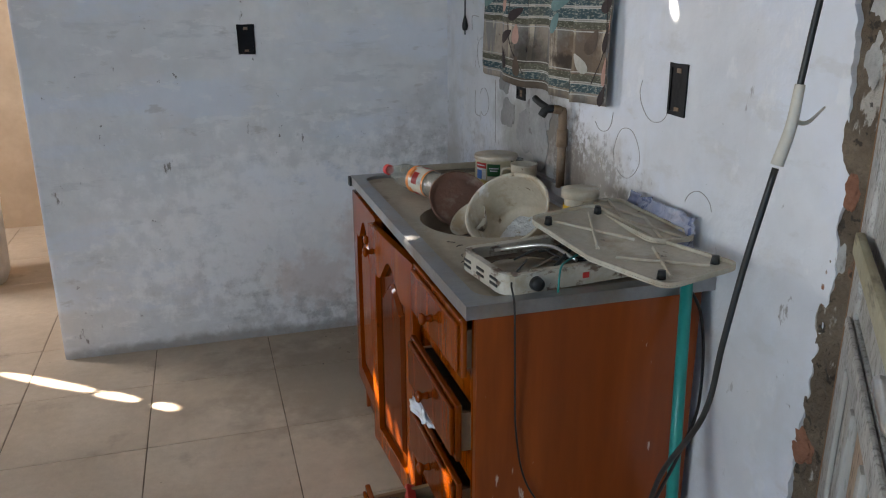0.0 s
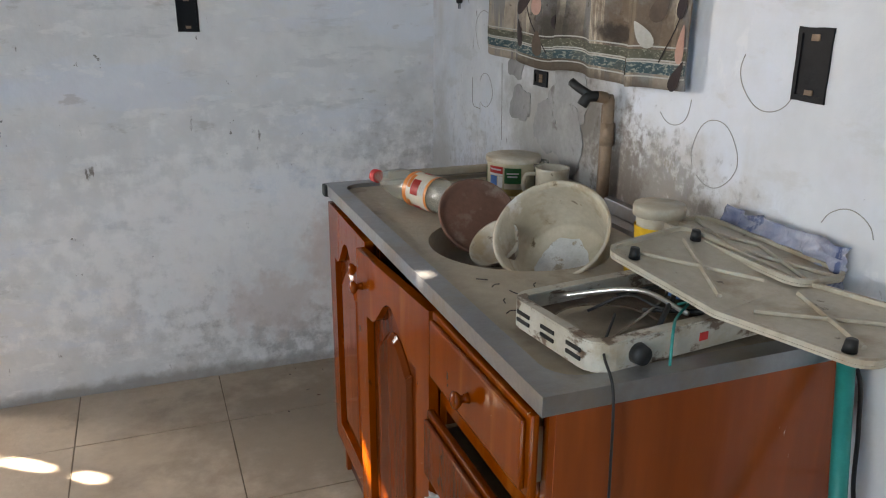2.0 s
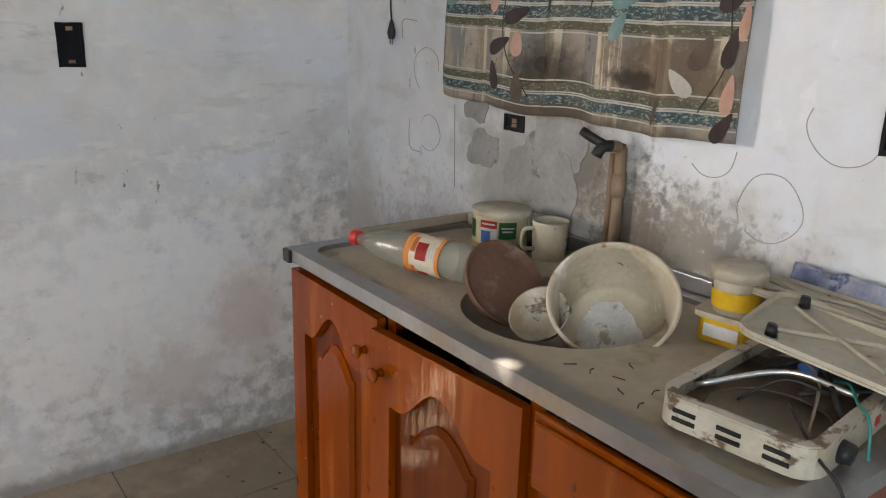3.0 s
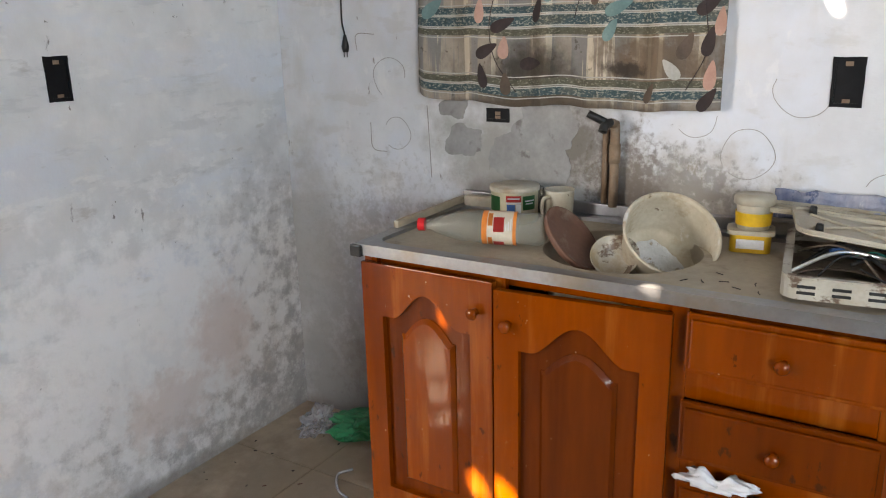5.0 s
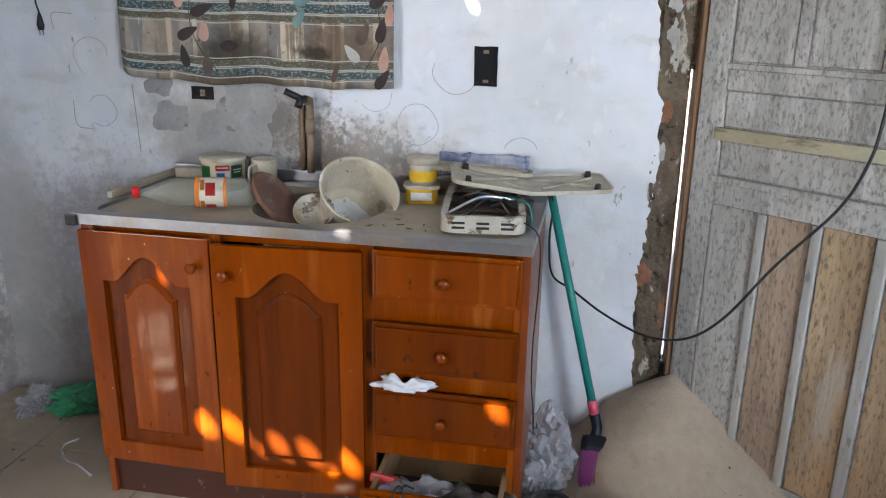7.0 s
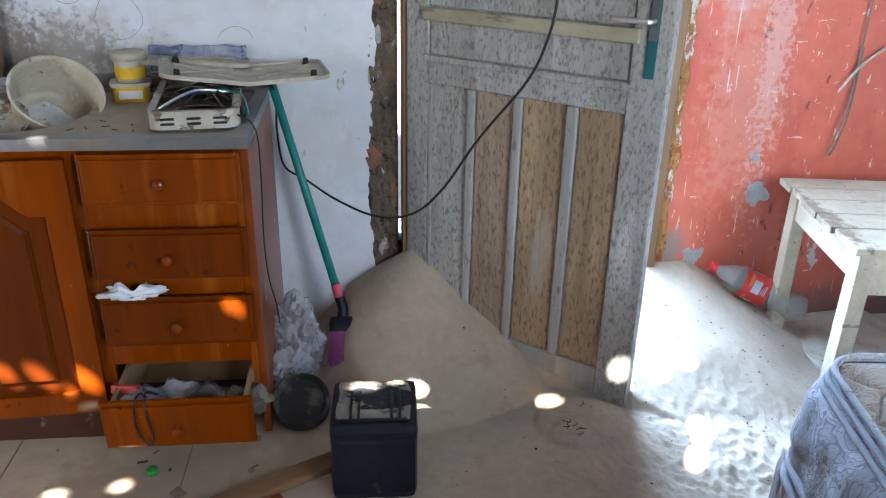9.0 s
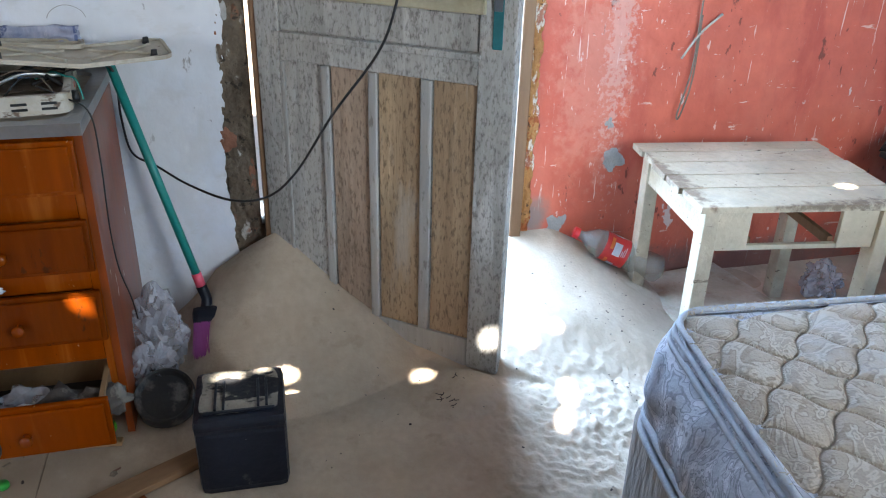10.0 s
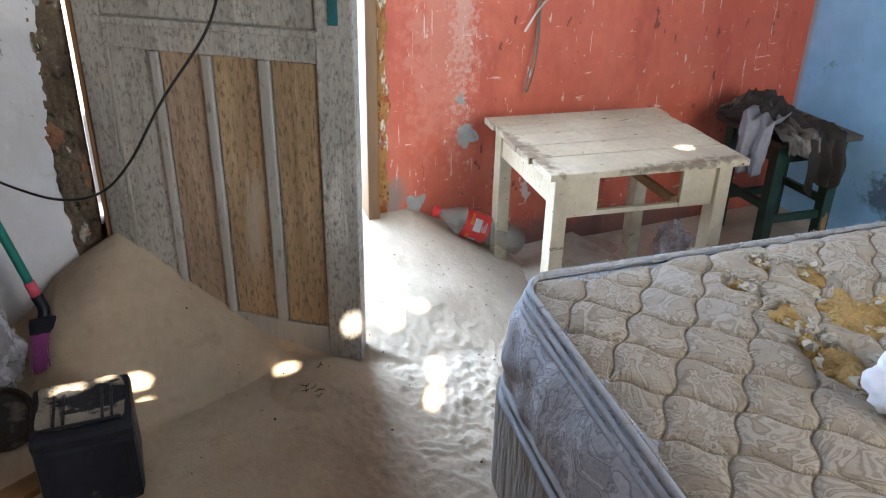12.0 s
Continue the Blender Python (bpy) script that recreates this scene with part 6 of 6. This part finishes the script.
def draped(y_north, y_south, edge, drop, seed):
    """Cloth that lies on the seat and falls over its front edge in folds."""
    def place(u, v):
        y = y_north + (y_south - y_north) * u + 0.018 * noise.noise(Vector((u * 4, v * 5, seed)))
        level = SX + 0.17 - edge
        far = v * (level + drop * (0.8 + 0.35 * noise.noise(Vector((u * 5, 0, seed)))))
        fold = math.sin(u * 17 + seed + 2 * noise.noise(Vector((u * 3, v * 2, seed)))) + 0.6 * noise.noise(Vector((u * 14, v * 3, seed + 2)))
        if far < level:
            x = SX + 0.17 - far
            return Vector((x, y, SZ + heap(x, y) + 0.013 * fold))
        fall = far - level
        return Vector((edge - 0.012 - 0.02 * min(fall * 12, 1) + 0.019 * fold * min(fall * 14, 1), y - 0.02 * fall, SZ + heap(edge, y) * max(1 - fall * 9, 0) + 0.013 * fold * max(1 - fall * 9, 0) - fall))
    return sheet(70, 70, place, 0.003)


def crumple(u, v):
    x, y = SX - 0.11 + 0.27 * v, SY + 0.01 + 0.20 * u
    bump = math.sin(math.pi * u) * math.sin(math.pi * v)
    ridge = (1 - abs(noise.noise(Vector((x * 16, y * 22, 3.0))))) ** 3 + 0.5 * (1 - abs(noise.noise(Vector((x * 40, y * 34, 6.0))))) ** 3
    return Vector((x + 0.02 * noise.noise(Vector((u * 5, v * 5, 2))), y + 0.02 * noise.noise(Vector((u * 5, v * 5, 9))), SZ + 0.6 * heap(x, y) + 0.004 + 0.035 * bump ** 0.6 + 0.030 * ridge * bump ** 0.4))


solid("dark_trousers", draped(SY + 0.105, SY - 0.085, SX - 0.185, 0.20, 3.0), striped_cloth, "dark washed-out trousers hanging over the edge of the stool", "clothes", smooth=True)
solid("brown_shirt", draped(SY + 0.195, SY + 0.06, SX - 0.185, 0.055, 6.0), brown_cloth, "olive brown shirt lying over the corner of the stool", "clothes", smooth=True)
solid("crumpled_clothes", sheet(70, 70, crumple, 0.003), striped_cloth, "heap of dark crumpled clothes on the stool", "clothes", smooth=True)
solid("grey_shirt", hung(SX - 0.085, SY + 0.235, SZ + 0.045, 0.13, 0.19, 0.022, 8.0, -62), grey_cloth, "pale grey shirt hanging from the stool", "clothes", smooth=True)

# ---- wires on the red wall ----
wires = thing("wall_wires", pose(0, 0, 0), "thin cut wires hanging from the red wall", "wire")
part("wire", tube([(0.975, -0.485, 1.35), (0.968, -0.485, 0.93), (0.962, -0.478, 0.77), (0.960, -0.448, 0.63), (0.962, -0.46, 0.62), (0.964, -0.487, 0.74), (0.968, -0.49, 0.95)], 0.003, 6, 7), brown_wire, wires, "", True)
part("white_wire", tube([(0.972, -0.565, 0.95), (0.965, -0.49, 0.89), (0.955, -0.43, 0.815)], 0.004, 6, 5), tape_mat, wires, "pale wire end", True)
wr = bpy.data.objects["wall_east_red"]
for k, (y, z, r, ry) in enumerate(((-0.24, 0.47, 0.032, 0.032), (-0.215, 0.60, 0.014, 0.018), (-0.06, 0.235, 0.04, 0.05))):
    tagged(part("bare_patch", on_east(plate(blob(y, z, r, 14.0 + k, ry, 40, 0.9), (), 0.0008, 0.0018)), mortar_mat, wr), "patch of bare plaster")

# ---- bed: base and quilted mattress ----
MC = Vector((-0.135, 0.172, 0))
m1, m2 = Vector((-0.64, 0.105, 0)).normalized(), Vector((-0.075, -0.945, 0)).normalized()
ML, MW, MZ, BZ = 1.30, 1.45, 0.575, 0.335
bed_m = pose(MC.x, MC.y, 0, 0, 0, math.degrees(math.atan2(m1.y, m1.x)))      # local x towards the room, local y = along the other side (to -y of the world)
bed_base = thing("bed_base", bed_m, "brown-grey fabric covered bed base", "bed base")
part("base_body", box(-0.038, ML, -0.038, MW, 0.0, BZ - 0.012, 0.04), box_side, bed_base)
mattress = thing("mattress", bed_m @ pose(0, 0, BZ - 0.011), "torn and soiled quilted mattress with a blue-grey floral side", "mattress")
MH = MZ - BZ + 0.011
def corner_path(z, off, n=8):
    """The outline along the two seen sides, with the round corner."""
    r = 0.07
    pts = [(x, off, z) for x in (ML, ML * 0.75, ML * 0.5, ML * 0.25, 0.18, 0.12, 0.09)]
    for k in range(n + 1):
        a = radians(270 - 90 * k / n)
        pts.append((r + (r - off) * math.cos(a), r + (r - off) * math.sin(a), z))
    return pts + [(off, y, z) for y in (0.09, 0.12, 0.18, MW * 0.25, MW * 0.5, MW * 0.75, MW)]
part("mattress_core", plate([(ML - 0.01, 0.012)] + [(x, y) for x, y, _ in corner_path(0, 0.012)] + [(ML - 0.01, MW - 0.01)], (), 0.008, MH - 0.022), mattress_side, mattress)
side = bmesh.new()
path = smooth_path(corner_path(0, 0.0), 6)
rows = []
for j in range(13):
    v = j / 12
    bulge = 0.026 * math.sin(math.pi * v) ** 0.7 + 0.038 * (1 - v)
    row = []
    for i, p in enumerate(path):
        ahead = (path[min(i + 1, len(path) - 1)] - path[max(i - 1, 0)]).normalized()
        out = Vector((ahead.y, -ahead.x, 0))
        if out.dot(Vector((ML / 2, MW / 2, 0)) - p) > 0:
            out = -out
        puff = 0.012 * noise.noise(Vector((p.x * 13, p.y * 13, v * 4)))
        row.append(side.verts.new(p + out * (bulge + puff) + Vector((0, 0, 0.006 + (MH - 0.03) * v))))
    rows.append(row)
for a, b in zip(rows, rows[1:]):
    for i in range(len(path) - 1):
        side.faces.new((a[i], a[i + 1], b[i + 1], b[i]))
part("side_fabric", side, mattress_side, mattress, "blue-grey floral side fabric", True)
for z, r, off in ((MH - 0.016, 0.007, -0.002), (MH - 0.034, 0.006, -0.010), (0.012, 0.010, -0.040)):
    part("piping", tube(corner_path(z, off), r, 8, 6), piping_mat, mattress, "ribbed grey piping", True)
part("side_tape", tube(corner_path(MH - 0.052, -0.016), 0.007, 6, 6), piping_mat, mattress, "", True)
frayed = bmesh.new()
threads = random.Random(21)
rim, last = [], None
for p in smooth_path(corner_path(MH - 0.010, 0.008), 60):
    if last is None or (p - last).length > 0.006:
        rim.append(p)
        last = p
for p in rim:
    q = p + Vector((threads.uniform(-0.012, 0.012), threads.uniform(-0.012, 0.012), 0))
    tube([q, q + Vector((threads.uniform(-0.007, 0.007), threads.uniform(-0.007, 0.007), 0.004)), q + Vector((threads.uniform(-0.010, 0.010), threads.uniform(-0.010, 0.010), threads.uniform(-0.004, 0.004)))], 0.0009, 3, 2, frayed)
tagged(part("frayed_edge", frayed, fluff, mattress), "frayed pale threads along the edge", kind="stuff")
part("base_piping", tube(corner_path(BZ - 0.030, -0.044), 0.009, 8, 6), piping_mat, bed_base, "", True)
TEARS = [(0.32, 0.565, 0.085), (0.30, 0.43, 0.05), (0.175, 0.58, 0.04), (0.165, 0.41, 0.03), (0.455, 0.42, 0.065), (0.385, 0.41, 0.035), (0.35, 0.68, 0.095), (0.10, 0.51, 0.028)]


def seam_distance(x, y):
    """How far a place on the quilt lies from the nearest sewn seam."""
    x, y = x - 0.347, y - 0.17
    a, b = (0.083 * x - 0.071 * y) / 0.01186, (0.070 * x + 0.083 * y) / 0.01186
    a, b = (a + 0.06 * math.sin(2 * math.pi * b) + 0.05 * noise.noise(Vector((x * 8, y * 8, 1))),
            b + 0.06 * math.sin(2 * math.pi * a) + 0.05 * noise.noise(Vector((x * 8, y * 8, 5))))
    return min(abs(a - round(a)), abs(b - round(b))) * 0.105


def quilt(u, v):
    x, y = 0.0 + ML * u, 0.0 + MW * v
    h = 1 - math.exp(-seam_distance(x, y) / 0.0065)
    edge = min(x, y)
    round_off = 0.026 * (1 - min(edge / 0.07, 1.0)) ** 2
    cx = max(0.07 - x, 0)
    cy = max(0.07 - y, 0)
    q = Vector((x, y, 0))
    if cx and cy:
        d = math.hypot(cx, cy)
        if d > 0.07:
            q = Vector((0.07 - cx * 0.07 / d, 0.07 - cy * 0.07 / d, 0))
            round_off = 0.026
    z = MH - 0.012 + 0.011 * h + 0.002 * noise.noise(Vector((x * 30, y * 30, 3))) - round_off + 0.012 * noise.noise(Vector((x * 3, y * 3, 6)))
    for tx, ty, r in TEARS:
        d = math.hypot(x - tx, y - ty) / r
        if d < 1.3:
            z -= 0.02 * (1.3 - d)
    return Vector((q.x, q.y, z))


quilted = part("quilted_top", sheet(480, 530, quilt), mattress_top, mattress, "soiled quilted top fabric", True)
quilted.data.materials.append(seam_mat)
for p in quilted.data.polygons:
    if seam_distance(p.center.x, p.center.y) < 0.0024:
        p.material_index = 1


def foam(tx, ty, r, seed):
    """Bare foam with a ragged outline and a crumbly face."""
    def place(u, v):
        a = 2 * math.pi * u
        q = Vector((1.3 * math.cos(a), 1.3 * math.sin(a), seed))
        reach = r * v * (1 + 0.55 * noise.noise(q) + 0.30 * noise.noise(q * 3.1))
        x, y = tx + reach * math.cos(a), ty + 0.72 * reach * math.sin(a)
        grain = noise.noise(Vector((x * 24, y * 24, seed))) + 0.5 * abs(noise.noise(Vector((x * 70, y * 70, seed))))
        return Vector((x, y, MH - 0.004 + 0.012 * grain - 0.022 * v ** 5))
    return sheet(64, 12, place)


def rag_strip(p, a, length, width, seed):
    """A torn strip of cover that curls up from the edge of a tear."""
    along, across = Vector((math.cos(a), math.sin(a), 0)), Vector((-math.sin(a), math.cos(a), 0))
    def place(u, v):
        w = width * (1 - 0.6 * u) * (v - 0.5)
        bend = 3.0 * u + 0.8 * noise.noise(Vector((u * 3, v * 2, seed)))
        return p + along * (length * 0.45 * math.sin(bend)) + across * (w + 0.010 * noise.noise(Vector((u * 2, 0, seed)))) + Vector((0, 0, 0.004 + length * 0.22 * (1 - math.cos(bend)) + 0.004 * noise.noise(Vector((u * 4, v * 4, seed)))))
    return sheet(8, 4, place)


strips = random.Random(8)
for k, (tx, ty, r) in enumerate(TEARS):
    part("exposed_foam", foam(tx, ty, r, 50.0 + k), foam_mat, mattress, "exposed yellow foam in a tear", True)
    for j in range(5 + int(r * 70)):
        a = strips.uniform(0, 6.28)
        p = Vector((tx + r * 1.02 * math.cos(a), ty + 0.74 * r * math.sin(a), MH - 0.003))
        part("torn_strip", rag_strip(p, strips.uniform(0, 6.28), strips.uniform(0.018, 0.036), strips.uniform(0.008, 0.024), 7.0 * k + j), fluff, mattress, "", True)
for k, (tx, ty) in enumerate(((0.515, 0.25), (0.38, 0.245), (0.165, 0.43), (0.13, 0.56), (0.10, 0.50), (0.27, 0.36))):
    for j in range(9):
        a = j * 0.7 + k
        p = Vector((tx + 0.02 * math.cos(a), ty + 0.02 * math.sin(a), MH + 0.004))
        part("torn_fringe", tube([p, p + Vector((0.009 * math.cos(a), 0.009 * math.sin(a), 0.006)), p + Vector((0.019 * math.cos(a + 0.7), 0.019 * math.sin(a + 0.7), 0.001))], 0.0014, 5, 3, taper=0.0006), fluff, mattress)
# the bed stands a little out of square
for bed in (bed_base, mattress):
    for piece in bed.children:
        for v in piece.data.vertices:
            v.co.x -= 0.072 * v.co.y
solid("white_cloth", moved(lump(0.08, 0.07, 0.035, 0.4, 41.0, 4), Matrix.Translation((-0.752, -0.178, MZ - 0.004))), white_cloth, "crumpled white cloth on the mattress", "cloth", smooth=True)

# ---- back room, seen past the end of the side wall ----
barrel = thing("white_barrel", pose(-1.27, 4.35, 0), "white round plastic barrel in the back room", "barrel")
part("barrel_body", lathe([(0, 0), (0.20, 0), (0.22, 0.05), (0.23, 0.5), (0.21, 0.85), (0.19, 0.90), (0, 0.90)], 32), white_plain, barrel, "", True)
part("barrel_lid", lathe([(0, 0.935), (0.19, 0.93), (0.20, 0.9005), (0, 0.9005)], 32), red_plastic, barrel, "red lid", True)

# ---- floor tiles ----
floor = bpy.data.objects["floor"]
PITCH, TX, TY = 0.455, 0.622, 2.885
tile_mesh = None
for i in range(-8, 2):
    for j in range(-11, 6):
        x0, y0 = TX + PITCH * i, TY + PITCH * j
        a, b, c, d = max(x0, WEST_X), min(x0 + PITCH, WALL_X), max(y0, SOUTH_Y), min(y0 + PITCH, LEFT_Y + 2.2)
        if b - a < 0.03 or d - c < 0.03:
            continue
        whole = b - a > PITCH - 0.001 and d - c > PITCH - 0.001
        if whole and tile_mesh:
            ob = new("tile", tile_mesh)
            ob.parent = floor
        else:
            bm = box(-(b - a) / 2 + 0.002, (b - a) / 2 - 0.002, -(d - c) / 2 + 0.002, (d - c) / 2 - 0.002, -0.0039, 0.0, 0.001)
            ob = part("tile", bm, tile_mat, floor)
            if whole:
                tile_mesh = ob.data
        ob.location = ((a + b) / 2, (c + d) / 2, 0.0012 * noise.noise(Vector((i * 3.3, j * 2.7, 1))) - 0.0008)
